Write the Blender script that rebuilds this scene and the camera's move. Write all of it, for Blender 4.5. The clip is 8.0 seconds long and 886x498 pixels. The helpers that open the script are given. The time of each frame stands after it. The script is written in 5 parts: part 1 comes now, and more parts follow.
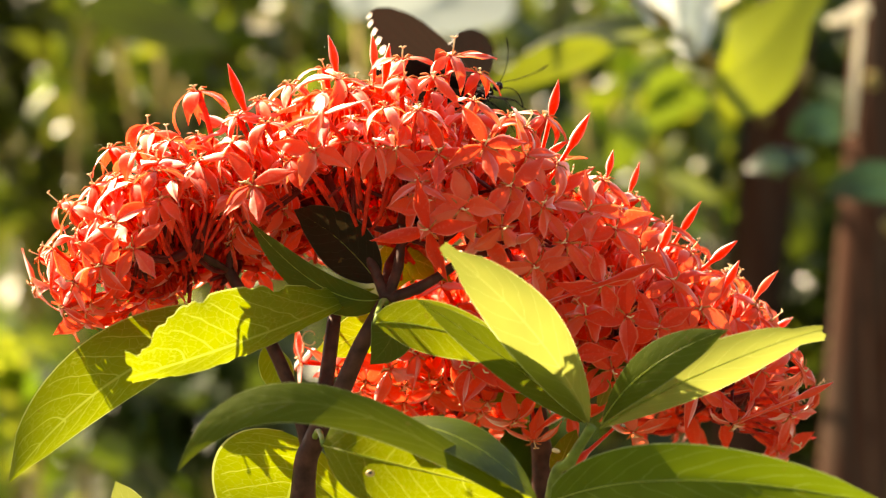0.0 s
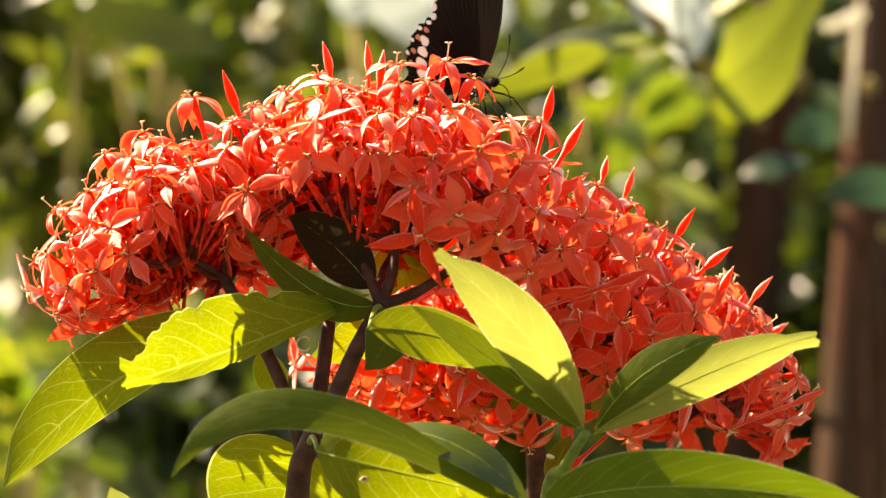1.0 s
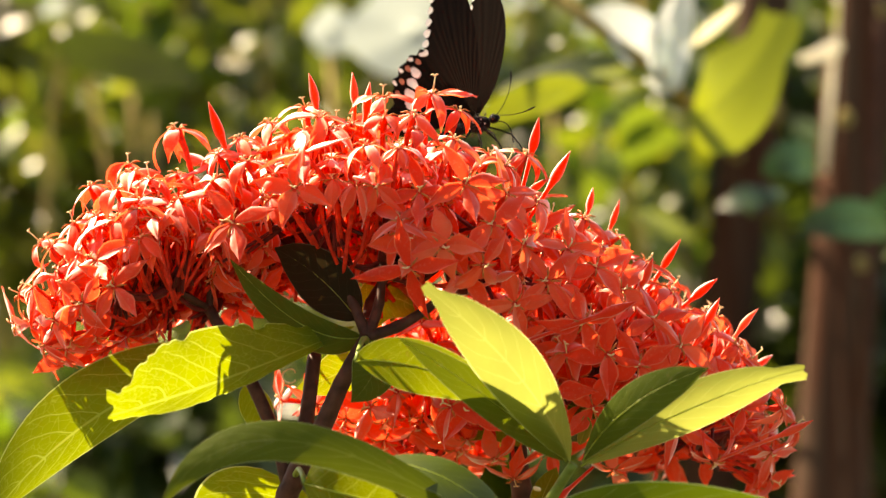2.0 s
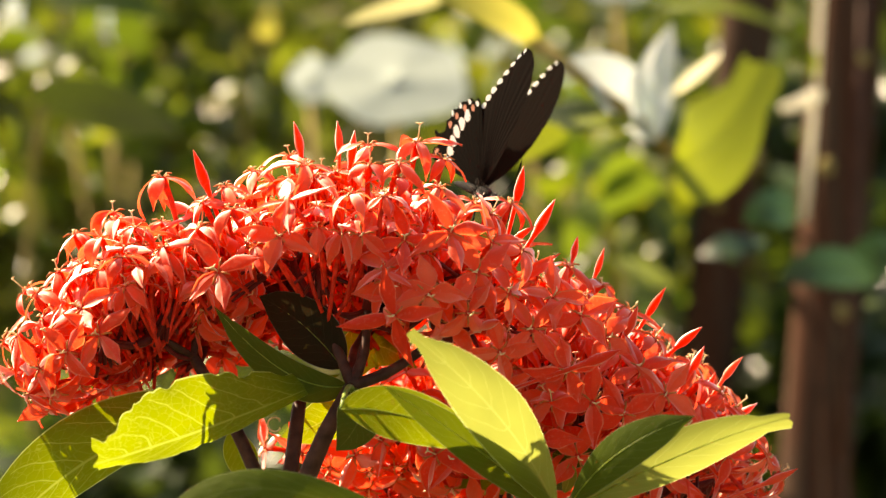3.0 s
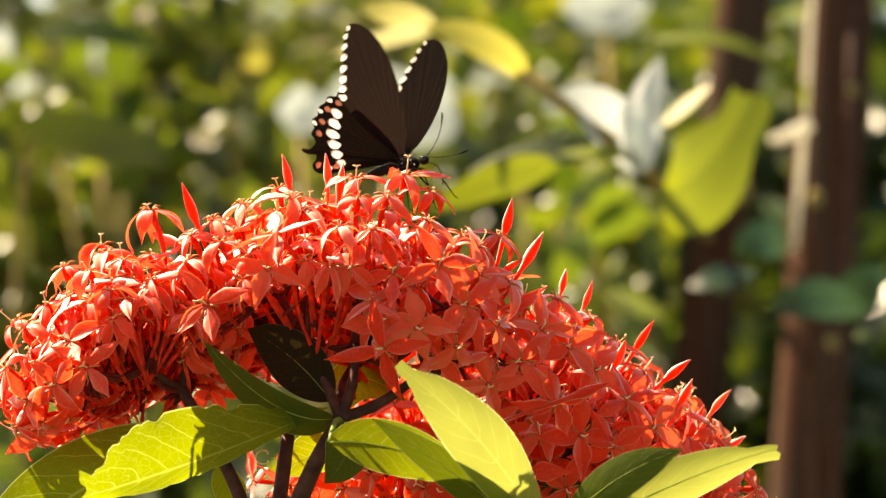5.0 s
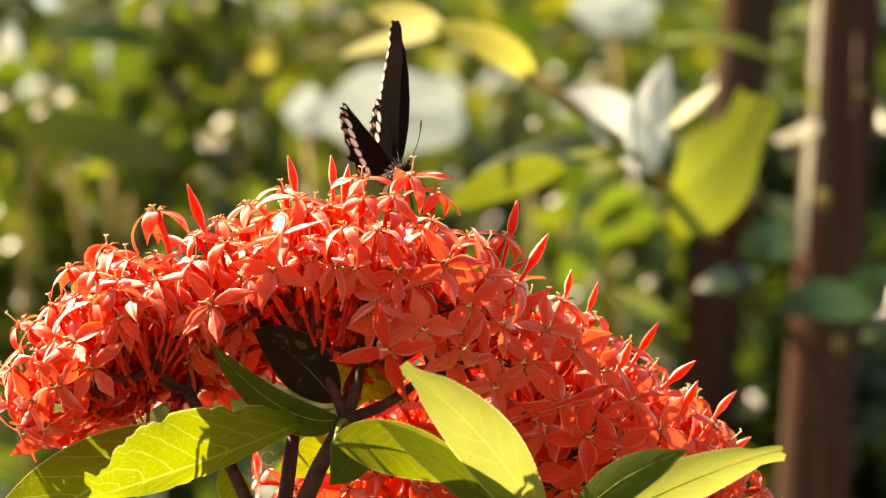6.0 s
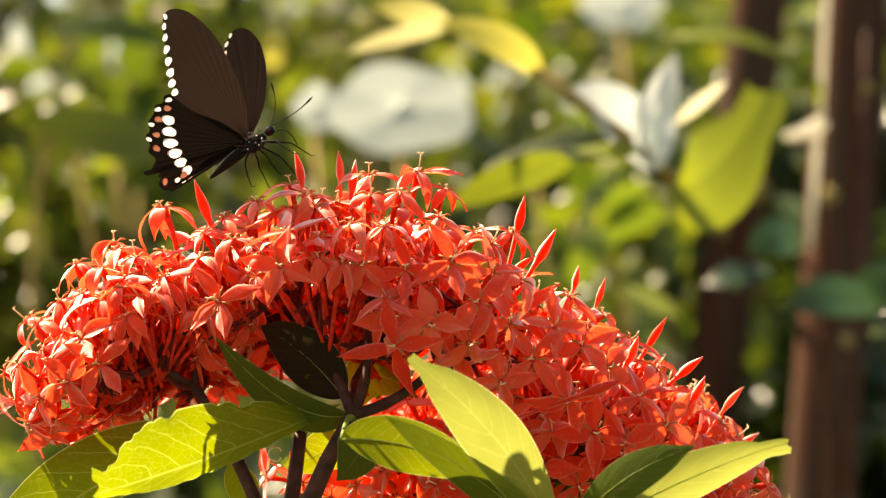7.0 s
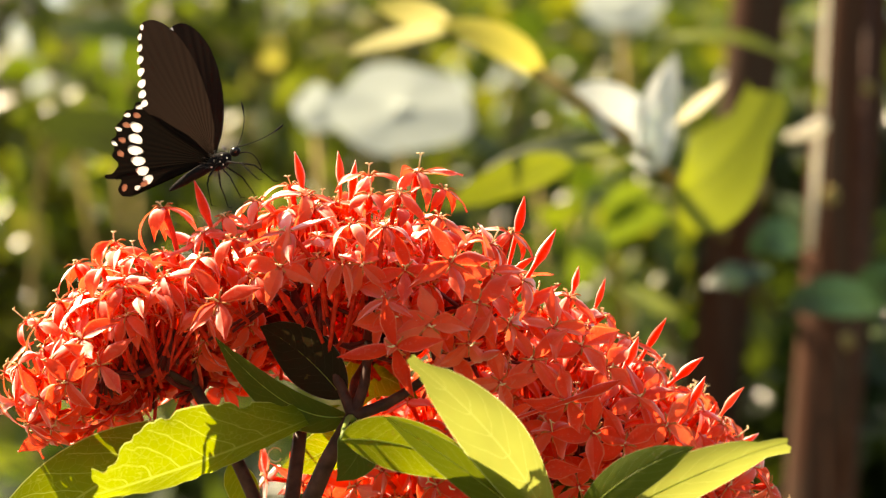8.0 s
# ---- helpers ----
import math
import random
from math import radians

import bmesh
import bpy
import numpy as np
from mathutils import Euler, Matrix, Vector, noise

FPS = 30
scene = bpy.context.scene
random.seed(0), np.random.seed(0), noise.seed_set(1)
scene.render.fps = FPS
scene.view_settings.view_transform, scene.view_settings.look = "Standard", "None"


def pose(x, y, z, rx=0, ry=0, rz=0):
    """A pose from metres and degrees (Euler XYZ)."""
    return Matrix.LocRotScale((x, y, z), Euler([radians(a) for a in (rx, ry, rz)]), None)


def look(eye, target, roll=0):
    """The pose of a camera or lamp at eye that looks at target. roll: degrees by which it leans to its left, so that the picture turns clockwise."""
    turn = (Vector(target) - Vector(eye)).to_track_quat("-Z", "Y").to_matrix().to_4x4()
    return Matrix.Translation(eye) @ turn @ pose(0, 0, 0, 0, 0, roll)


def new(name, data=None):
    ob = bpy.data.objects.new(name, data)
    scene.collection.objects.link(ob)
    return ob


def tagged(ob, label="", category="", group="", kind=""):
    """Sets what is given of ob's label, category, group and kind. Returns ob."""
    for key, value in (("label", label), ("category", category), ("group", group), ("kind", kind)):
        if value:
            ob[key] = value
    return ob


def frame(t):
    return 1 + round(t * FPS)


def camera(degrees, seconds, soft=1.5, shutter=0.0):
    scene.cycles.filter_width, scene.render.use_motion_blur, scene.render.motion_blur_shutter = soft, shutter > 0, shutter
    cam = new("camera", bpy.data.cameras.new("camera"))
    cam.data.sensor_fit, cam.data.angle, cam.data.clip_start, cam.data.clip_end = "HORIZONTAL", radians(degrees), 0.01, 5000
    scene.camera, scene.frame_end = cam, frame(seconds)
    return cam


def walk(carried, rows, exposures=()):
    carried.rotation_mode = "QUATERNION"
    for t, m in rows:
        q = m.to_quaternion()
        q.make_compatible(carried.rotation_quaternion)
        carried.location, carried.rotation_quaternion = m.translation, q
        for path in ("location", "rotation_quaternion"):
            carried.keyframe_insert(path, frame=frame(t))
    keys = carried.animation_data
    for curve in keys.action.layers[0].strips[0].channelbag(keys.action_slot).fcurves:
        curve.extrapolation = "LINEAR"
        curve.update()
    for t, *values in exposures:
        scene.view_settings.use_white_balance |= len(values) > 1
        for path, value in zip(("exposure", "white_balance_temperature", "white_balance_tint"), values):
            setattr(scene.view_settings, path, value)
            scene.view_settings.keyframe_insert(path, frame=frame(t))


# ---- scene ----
cam = camera(14, 8.0, soft=1.3, shutter=0.5)
cam.data.dof.use_dof = True
cam.data.dof.focus_distance = 1.262
cam.data.dof.aperture_fstop = 12.0
walk(cam, [
    (0.0, pose(0.0000, -1.2770, 1.0000, 90.000, 0, 0.000)),
    (0.5, pose(0.0015, -1.2770, 1.0003, 90.010, 0, 0.035)),
    (1.0, pose(0.0015, -1.2770, 1.0003, 90.080, 0, -0.021)),
    (1.5, pose(-0.0017, -1.2770, 1.0003, 90.255, 0, -0.281)),
    (3.0, pose(-0.0072, -1.2770, 1.0004, 91.350, 0, -0.875)),
    (3.5, pose(-0.0080, -1.2770, 1.0006, 91.567, 0, -1.010)),
    (4.0, pose(-0.0075, -1.2770, 1.0010, 91.710, 0, -1.030)),
    (4.5, pose(-0.0072, -1.2770, 1.0011, 91.806, 0, -1.052)),
    (6.0, pose(-0.0055, -1.2770, 1.0013, 91.845, 0, -0.898)),
    (6.5, pose(-0.0055, -1.2770, 1.0012, 91.819, 0, -0.810)),
    (7.0, pose(-0.0050, -1.2770, 1.0011, 91.791, 0, -0.761)),
    (7.5, pose(-0.0050, -1.2770, 1.0011, 91.778, 0, -0.774)),
    (8.0, pose(-0.0046, -1.2770, 1.0011, 91.800, 0, -0.745)),
], [(0.0, 2.15, 9250, 14), (1.5, 2.15, 9250, 14), (3.0, 1.99, 9250, 14), (8.0, 1.99, 9250, 14)])

# ---- light: high sun from behind and a little to the left, clear sky ----
SUN = Vector((-0.55, 0.38, 0.75)).normalized()
world = bpy.data.worlds.new("sky")
scene.world = world
world.use_nodes = True
wn = world.node_tree.nodes
sky = wn.new("ShaderNodeTexSky")
sky.sky_type = "NISHITA"
sky.sun_disc = False
sky.sun_elevation = math.asin(SUN.z)
sky.sun_rotation = math.atan2(SUN.x, SUN.y)
wn["Background"].inputs[1].default_value = 0.060
world.node_tree.links.new(sky.outputs[0], wn["Background"].inputs[0])
lamp = bpy.data.lights.new("sun", "SUN")
lamp.energy, lamp.angle, lamp.color = 4.75, radians(0.5), (1.0, 0.93, 0.80)
new("sun", lamp).matrix_world = look(SUN * 10, (0, 0, 0))


# ---- materials ----
def nodes_of(name):
    m = bpy.data.materials.new(name)
    m.use_nodes = True
    nt = m.node_tree
    return m, nt, nt.nodes, nt.nodes["Principled BSDF"]


def ramp(nt, source, stops):
    r = nt.nodes.new("ShaderNodeValToRGB")
    e = r.color_ramp.elements
    while len(e) < len(stops):
        e.new(0.5)
    for k, (p, c) in enumerate(stops):
        e[k].position, e[k].color = p, (*c, 1)
    nt.links.new(source, r.inputs[0])
    return r.outputs[0]


def noise_of(nt, scale, detail=3, vector=None, rough=0.5):
    n = nt.nodes.new("ShaderNodeTexNoise")
    n.inputs["Scale"].default_value, n.inputs["Detail"].default_value = scale, detail
    n.inputs["Roughness"].default_value = rough
    if vector is None:
        vector = nt.nodes.new("ShaderNodeTexCoord").outputs["Object"]
    nt.links.new(vector, n.inputs["Vector"])
    return n.outputs["Fac"]


def maths(nt, op, a, b=None):
    n = nt.nodes.new("ShaderNodeMath")
    n.operation = op
    for k, s in enumerate((a, b)):
        if s is None:
            continue
        if isinstance(s, (int, float)):
            n.inputs[k].default_value = s
        else:
            nt.links.new(s, n.inputs[k])
    return n.outputs[0]


def mixed(nt, fac, a, b, mode="MIX"):
    n = nt.nodes.new("ShaderNodeMix")
    n.data_type, n.blend_type = "RGBA", mode
    for s, v in ((n.inputs[0], fac), (n.inputs[6], a), (n.inputs[7], b)):
        if isinstance(v, (int, float)):
            s.default_value = v
        elif isinstance(v, tuple):
            s.default_value = (*v, 1)
        else:
            nt.links.new(v, s)
    return n.outputs[2]


def bumped(nt, bsdf, height, strength, distance):
    b = nt.nodes.new("ShaderNodeBump")
    b.inputs["Strength"].default_value, b.inputs["Distance"].default_value = strength, distance
    nt.links.new(height, b.inputs["Height"])
    nt.links.new(b.outputs[0], bsdf.inputs["Normal"])


def thin(nt, bsdf, colour, fac, gloss=0.0, least=0.03, most=0.2, tint=(0.8, 0.8, 0.8), steep=1.6):
    """Lets light through a thin blade: a translucent layer mixed with the surface, and a waxy gloss over both."""
    tr = nt.nodes.new("ShaderNodeBsdfTranslucent")
    if isinstance(colour, tuple):
        tr.inputs[0].default_value = (*colour, 1)
    else:
        nt.links.new(colour, tr.inputs[0])
    mx = nt.nodes.new("ShaderNodeMixShader")
    mx.inputs[0].default_value = fac
    nt.links.new(bsdf.outputs[0], mx.inputs[1])
    nt.links.new(tr.outputs[0], mx.inputs[2])
    last = mx
    if gloss:
        bsdf.inputs["Specular IOR Level"].default_value = 0.0
        wax = nt.nodes.new("ShaderNodeBsdfGlossy")
        wax.inputs["Roughness"].default_value = gloss
        wax.inputs["Color"].default_value = (*tint, 1)
        lw = nt.nodes.new("ShaderNodeLayerWeight")
        lw.inputs["Blend"].default_value = 0.5
        share = maths(nt, "ADD", maths(nt, "MULTIPLY", maths(nt, "POWER", lw.outputs["Facing"], steep), most), least)
        last = nt.nodes.new("ShaderNodeMixShader")
        nt.links.new(share, last.inputs[0])
        nt.links.new(mx.outputs[0], last.inputs[1])
        nt.links.new(wax.outputs[0], last.inputs[2])
    nt.links.new(last.outputs[0], nt.nodes["Material Output"].inputs[0])


def plain(name, colour, rough=0.5, spread=0.25, scale=300.0, metal=0.0, relief=0.0):
    m, nt, n, b = nodes_of(name)
    f = noise_of(nt, scale, 4)
    lo, hi = tuple(c * (1 - spread) for c in colour), tuple(min(1, c * (1 + spread)) for c in colour)
    nt.links.new(ramp(nt, f, [(0.3, lo), (0.7, hi)]), b.inputs["Base Color"])
    b.inputs["Roughness"].default_value, b.inputs["Metallic"].default_value = rough, metal
    if relief:
        bumped(nt, b, f, 0.5, relief)
    return m


def leaf_material(name, top, through_colour, vein, fac=0.45, rough=0.38, veins=9.0, net=True, bold=0.42, gloss=0.0):
    """A leaf blade with side veins that branch from the midrib, a fine net between them, small blemishes and painted
    edge light.
    """
    m, nt, n, b = nodes_of(name)
    uv = n.new("ShaderNodeUVMap").outputs[0]
    sep = n.new("ShaderNodeSeparateXYZ")
    nt.links.new(uv, sep.inputs[0])
    s, v = sep.outputs[0], sep.outputs[1]
    side = maths(nt, "ABSOLUTE", maths(nt, "SUBTRACT", v, 0.5))
    warp = maths(nt, "MULTIPLY", maths(nt, "SUBTRACT", noise_of(nt, 5.0, 1, uv), 0.5), 0.07)
    curve = maths(nt, "MULTIPLY", maths(nt, "POWER", side, 1.3), 0.62)
    along = maths(nt, "ADD", maths(nt, "SUBTRACT", s, curve), warp)
    saw = maths(nt, "FRACT", maths(nt, "MULTIPLY", along, veins))
    dist = maths(nt, "ABSOLUTE", maths(nt, "SUBTRACT", saw, 0.5))
    line = maths(nt, "LESS_THAN", dist, 0.028)
    near_edge = maths(nt, "LESS_THAN", side, 0.44)
    line = maths(nt, "MULTIPLY", line, near_edge)
    mid = maths(nt, "LESS_THAN", side, 0.016)
    allv = maths(nt, "MAXIMUM", line, mid)
    if net:
        vo = n.new("ShaderNodeTexVoronoi")
        vo.feature = "DISTANCE_TO_EDGE"
        vo.inputs["Scale"].default_value = 1.0
        mp = n.new("ShaderNodeMapping")
        mp.inputs["Scale"].default_value = (28, 14, 1)
        nt.links.new(uv, mp.inputs[0])
        nt.links.new(mp.outputs[0], vo.inputs["Vector"])
        cell = maths(nt, "MULTIPLY", maths(nt, "LESS_THAN", vo.outputs["Distance"], 0.022), 0.5)
        allv = maths(nt, "MAXIMUM", allv, cell)
    # Pale outline painted along the blade for light that rims its edge.
    edge_light = maths(nt, "GREATER_THAN", side, 0.487)
    patch = noise_of(nt, 60.0, 4)
    base = mixed(nt, maths(nt, "MULTIPLY", patch, 0.55), top, tuple(c * 0.6 for c in top))
    spot = maths(nt, "GREATER_THAN", noise_of(nt, 240.0, 2), 0.73)
    base = mixed(nt, maths(nt, "MULTIPLY", spot, 0.5), base, (0.16, 0.12, 0.03))
    rnd = n.new("ShaderNodeObjectInfo").outputs["Random"]
    base = mixed(nt, maths(nt, "MULTIPLY", rnd, 0.25), base, tuple(c * 0.75 for c in top))
    base = mixed(nt, maths(nt, "MULTIPLY", allv, bold), base, vein)
    tcol = mixed(nt, maths(nt, "MULTIPLY", patch, 0.8), through_colour, tuple(c * 0.55 for c in through_colour))
    tcol = mixed(nt, maths(nt, "MULTIPLY", spot, 0.35), tcol, (0.2, 0.14, 0.02))
    tcol = mixed(nt, maths(nt, "MULTIPLY", allv, bold), tcol, tuple(min(1, c * 1.5 + 0.12) for c in through_colour))
    base = mixed(nt, maths(nt, "MULTIPLY", edge_light, 0.7), base, tuple(min(1, c * 1.4 + 0.08) for c in vein))
    tcol = mixed(nt, maths(nt, "MULTIPLY", edge_light, 0.7), tcol, tuple(min(1, c * 1.3 + 0.25) for c in through_colour))
    nt.links.new(base, b.inputs["Base Color"])
    b.inputs["Roughness"].default_value = rough
    b.inputs["Specular IOR Level"].default_value = 0.09
    h = maths(nt, "ADD", maths(nt, "MULTIPLY", allv, -0.6), maths(nt, "ADD", patch, maths(nt, "MULTIPLY", noise_of(nt, 260.0, 2), 0.7)))
    bumped(nt, b, h, 0.5, 0.0008)
    thin(nt, b, tcol, fac, gloss, 0.02, 0.20)
    return m


def petal_material():
    """Thin scarlet petal: soft matte skin that pales where light grazes it, orange-red where light comes through."""
    m, nt, n, b = nodes_of("scarlet_petal")
    rnd = n.new("ShaderNodeObjectInfo").outputs["Random"]
    island = n.new("ShaderNodeNewGeometry").outputs["Random Per Island"]
    grain = noise_of(nt, 420.0, 4)
    blotch = noise_of(nt, 120.0, 2)
    tone = maths(nt, "ADD", maths(nt, "MULTIPLY", rnd, 0.45), maths(nt, "ADD", maths(nt, "MULTIPLY", island, 0.25), maths(nt, "MULTIPLY", blotch, 0.30)))
    col = ramp(nt, tone, [(0.12, (0.78, 0.040, 0.018)), (0.40, (0.89, 0.072, 0.032)), (0.66, (0.94, 0.155, 0.070)), (0.92, (0.96, 0.33, 0.175))])
    fade = maths(nt, "MULTIPLY", maths(nt, "GREATER_THAN", noise_of(nt, 900.0, 2), 0.62), 0.22)
    col = mixed(nt, fade, col, (0.85, 0.30, 0.20))
    nt.links.new(col, b.inputs["Base Color"])
    b.inputs["Roughness"].default_value = 0.65
    b.inputs["Sheen Weight"].default_value = 0.42
    b.inputs["Sheen Roughness"].default_value = 0.40
    b.inputs["Sheen Tint"].default_value = (1.0, 0.82, 0.80, 1)
    bumped(nt, b, maths(nt, "ADD", grain, blotch), 0.30, 0.0005)
    tcol = mixed(nt, 0.6, col, (1.0, 0.095, 0.032))
    thin(nt, b, tcol, 0.48, 0.72, 0.002, 1.0, (0.97, 0.86, 0.82), 2.7)
    return m


def bark_material(name, dark, light, stretch=0.15, scale=60.0, lichen=None):
    """Fibrous bark in long streaks; lichen: a second colour in long uprights patches."""
    m, nt, n, b = nodes_of(name)
    co = n.new("ShaderNodeTexCoord").outputs["Object"]
    mp = n.new("ShaderNodeMapping")
    mp.inputs["Scale"].default_value = (1, 1, stretch)
    nt.links.new(co, mp.inputs[0])
    f = noise_of(nt, scale, 6, mp.outputs[0], 0.65)
    g = noise_of(nt, scale * 0.15, 2, co)
    col = ramp(nt, f, [(0.3, dark), (0.72, light)])
    col = mixed(nt, maths(nt, "MULTIPLY", g, 0.5), col, tuple(c * 0.6 for c in light))
    if lichen:
        mq = n.new("ShaderNodeMapping")
        mq.inputs["Scale"].default_value = (1, 1, 0.07)
        nt.links.new(co, mq.inputs[0])
        patch = ramp(nt, noise_of(nt, 55.0, 3, mq.outputs[0]), [(0.46, (0, 0, 0)), (0.60, (1, 1, 1))])
        col = mixed(nt, maths(nt, "MULTIPLY", patch, 0.55), col, lichen)
    nt.links.new(col, b.inputs["Base Color"])
    b.inputs["Roughness"].default_value = 0.9
    b.inputs["Specular IOR Level"].default_value = 0.08
    bumped(nt, b, f, 0.4, 0.003)
    return m


PETAL = petal_material()
# Paler strip paints the sun that catches a petal's edge.
RIM = plain("lit_petal_edge", (0.93, 0.175, 0.095), 0.6, 0.25, 700)
thin(RIM.node_tree, RIM.node_tree.nodes["Principled BSDF"], (0.95, 0.20, 0.07), 0.4)
STYLE = plain("pale_stigma", (0.85, 0.62, 0.32), 0.5, 0.15, 900)
THROAT = plain("floret_throat", (0.55, 0.16, 0.03), 0.6, 0.3, 900)
TUBE = plain("deep_red_corolla_tube", (0.66, 0.042, 0.024), 0.6, 0.35, 400)
TUBE.node_tree.nodes["Principled BSDF"].inputs["Specular IOR Level"].default_value = 0.1
TWIG = plain("dark_red_stalk", (0.12, 0.014, 0.012), 0.45, 0.45, 260, relief=0.0004)
STEM = plain("purplish_brown_stem", (0.075, 0.031, 0.020), 0.55, 0.5, 180, relief=0.0006)
for m in (STEM, TWIG):
    m.node_tree.nodes["Principled BSDF"].inputs["Specular IOR Level"].default_value = 0.15
GREENSTEM = plain("green_shoot", (0.16, 0.22, 0.04), 0.45, 0.3, 200)
GREENSTEM.node_tree.nodes["Principled BSDF"].inputs["Specular IOR Level"].default_value = 0.15
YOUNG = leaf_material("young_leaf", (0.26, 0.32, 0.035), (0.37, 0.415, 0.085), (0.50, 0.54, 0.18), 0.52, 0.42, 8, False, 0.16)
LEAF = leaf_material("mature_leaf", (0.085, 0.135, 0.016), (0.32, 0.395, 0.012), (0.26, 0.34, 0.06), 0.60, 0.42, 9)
# These two greens are darkened: the shade on the leaves is in the colour.
SHADE_LEAF = leaf_material("shade_dark_leaf", (0.072, 0.105, 0.011), (0.18, 0.23, 0.011), (0.14, 0.17, 0.035), 0.30, 0.55, 10, False, 0.3)
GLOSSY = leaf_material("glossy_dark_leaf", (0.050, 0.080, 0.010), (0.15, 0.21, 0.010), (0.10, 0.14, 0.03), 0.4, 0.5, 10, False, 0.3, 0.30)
BROAD = leaf_material("broad_green_leaf", (0.070, 0.115, 0.012), (0.19, 0.28, 0.012), (0.16, 0.22, 0.05), 0.48, 0.5, 10, False, 0.35)
# Brown stands in for shade under the head; also colours the gnawed spot.
SHADE_AND_GNAWED = leaf_material("shade_and_gnawed_brown", (0.030, 0.022, 0.010), (0.045, 0.030, 0.010), (0.06, 0.045, 0.02), 0.3, 0.7, 9, False, 0.2)
VEIN = plain("leaf_midrib", (0.46, 0.54, 0.13), 0.45, 0.2, 300)
thin(VEIN.node_tree, VEIN.node_tree.nodes["Principled BSDF"], (0.60, 0.70, 0.12), 0.6)


# ---- building helpers ----
REACH = 1.2770
UNIT = 0.0002


def at(u, v, y=0.0):
    """A place, y metres behind the flower heads; u runs across and v down, in steps of 0.2 mm as seen against the heads."""
    k = UNIT * (1 + y / REACH)
    return Vector(((u - 784) * k, y, 1.0 - (v - 441) * k))


def mesh_of(name, bm, mats, smooth=True):
    me = bpy.data.meshes.new(name)
    bm.to_mesh(me)
    bm.free()
    for m in (mats if isinstance(mats, (list, tuple)) else [mats]):
        me.materials.append(m)
    if smooth:
        me.polygons.foreach_set("use_smooth", [True] * len(me.polygons))
    return me


def thing(name, place, label, category, group="", kind=""):
    e = new(name)
    e.location = place
    e.empty_display_size = 0.02
    return tagged(e, label, category, group, kind)


def part(name, bm, mats, parent, label="", kind="", smooth=True):
    """One mesh under a thing or a part; its points are given in the world."""
    me = bm if isinstance(bm, bpy.types.Mesh) else mesh_of(name, bm, mats, smooth)
    ob = new(name, me)
    ob.parent = parent
    p, off = parent, Vector()
    while p is not None:
        off += p.location
        p = p.parent
    ob.location = -off
    return tagged(ob, label, kind=kind)


def tube(bm, pts, radii, sides=8, mat=0, cap=True):
    """A round tube along points, each with its radius."""
    pts = [Vector(p) for p in pts]
    if isinstance(radii, (int, float)):
        radii = [radii] * len(pts)
    rings, ref = [], None
    for k, p in enumerate(pts):
        t = (pts[min(k + 1, len(pts) - 1)] - pts[max(k - 1, 0)]).normalized()
        if ref is None:
            ref = t.orthogonal().normalized()
        ref = (ref - t * ref.dot(t)).normalized()
        bi = t.cross(ref)
        rings.append([bm.verts.new(p + (ref * math.cos(a) + bi * math.sin(a)) * radii[k])
                      for a in (2 * math.pi * i / sides for i in range(sides))])
    for a, b in zip(rings, rings[1:]):
        for i in range(sides):
            f = bm.faces.new((a[i], a[(i + 1) % sides], b[(i + 1) % sides], b[i]))
            f.material_index = mat
    if cap:
        for r in (list(reversed(rings[0])), rings[-1]):
            bm.faces.new(r).material_index = mat
    return rings


def arc(a, b, c, n=10):
    """Points of a curve from a through b (half way) to c."""
    a, b, c = Vector(a), Vector(b), Vector(c)
    k = 2 * b - 0.5 * (a + c)
    return [(1 - s) ** 2 * a + 2 * s * (1 - s) * k + s * s * c for s in (i / (n - 1) for i in range(n))]


def blob(bm, centre, radii, turn=None, segs=12, rings=8, mat=0):
    m = Matrix.Translation(centre) @ (turn.to_4x4() if turn else Matrix()) @ Matrix.Diagonal((*radii, 1))
    made = bmesh.ops.create_uvsphere(bm, u_segments=segs, v_segments=rings, radius=1, matrix=m)
    for f in {f for v in made["verts"] for f in v.link_faces}:
        f.material_index = mat


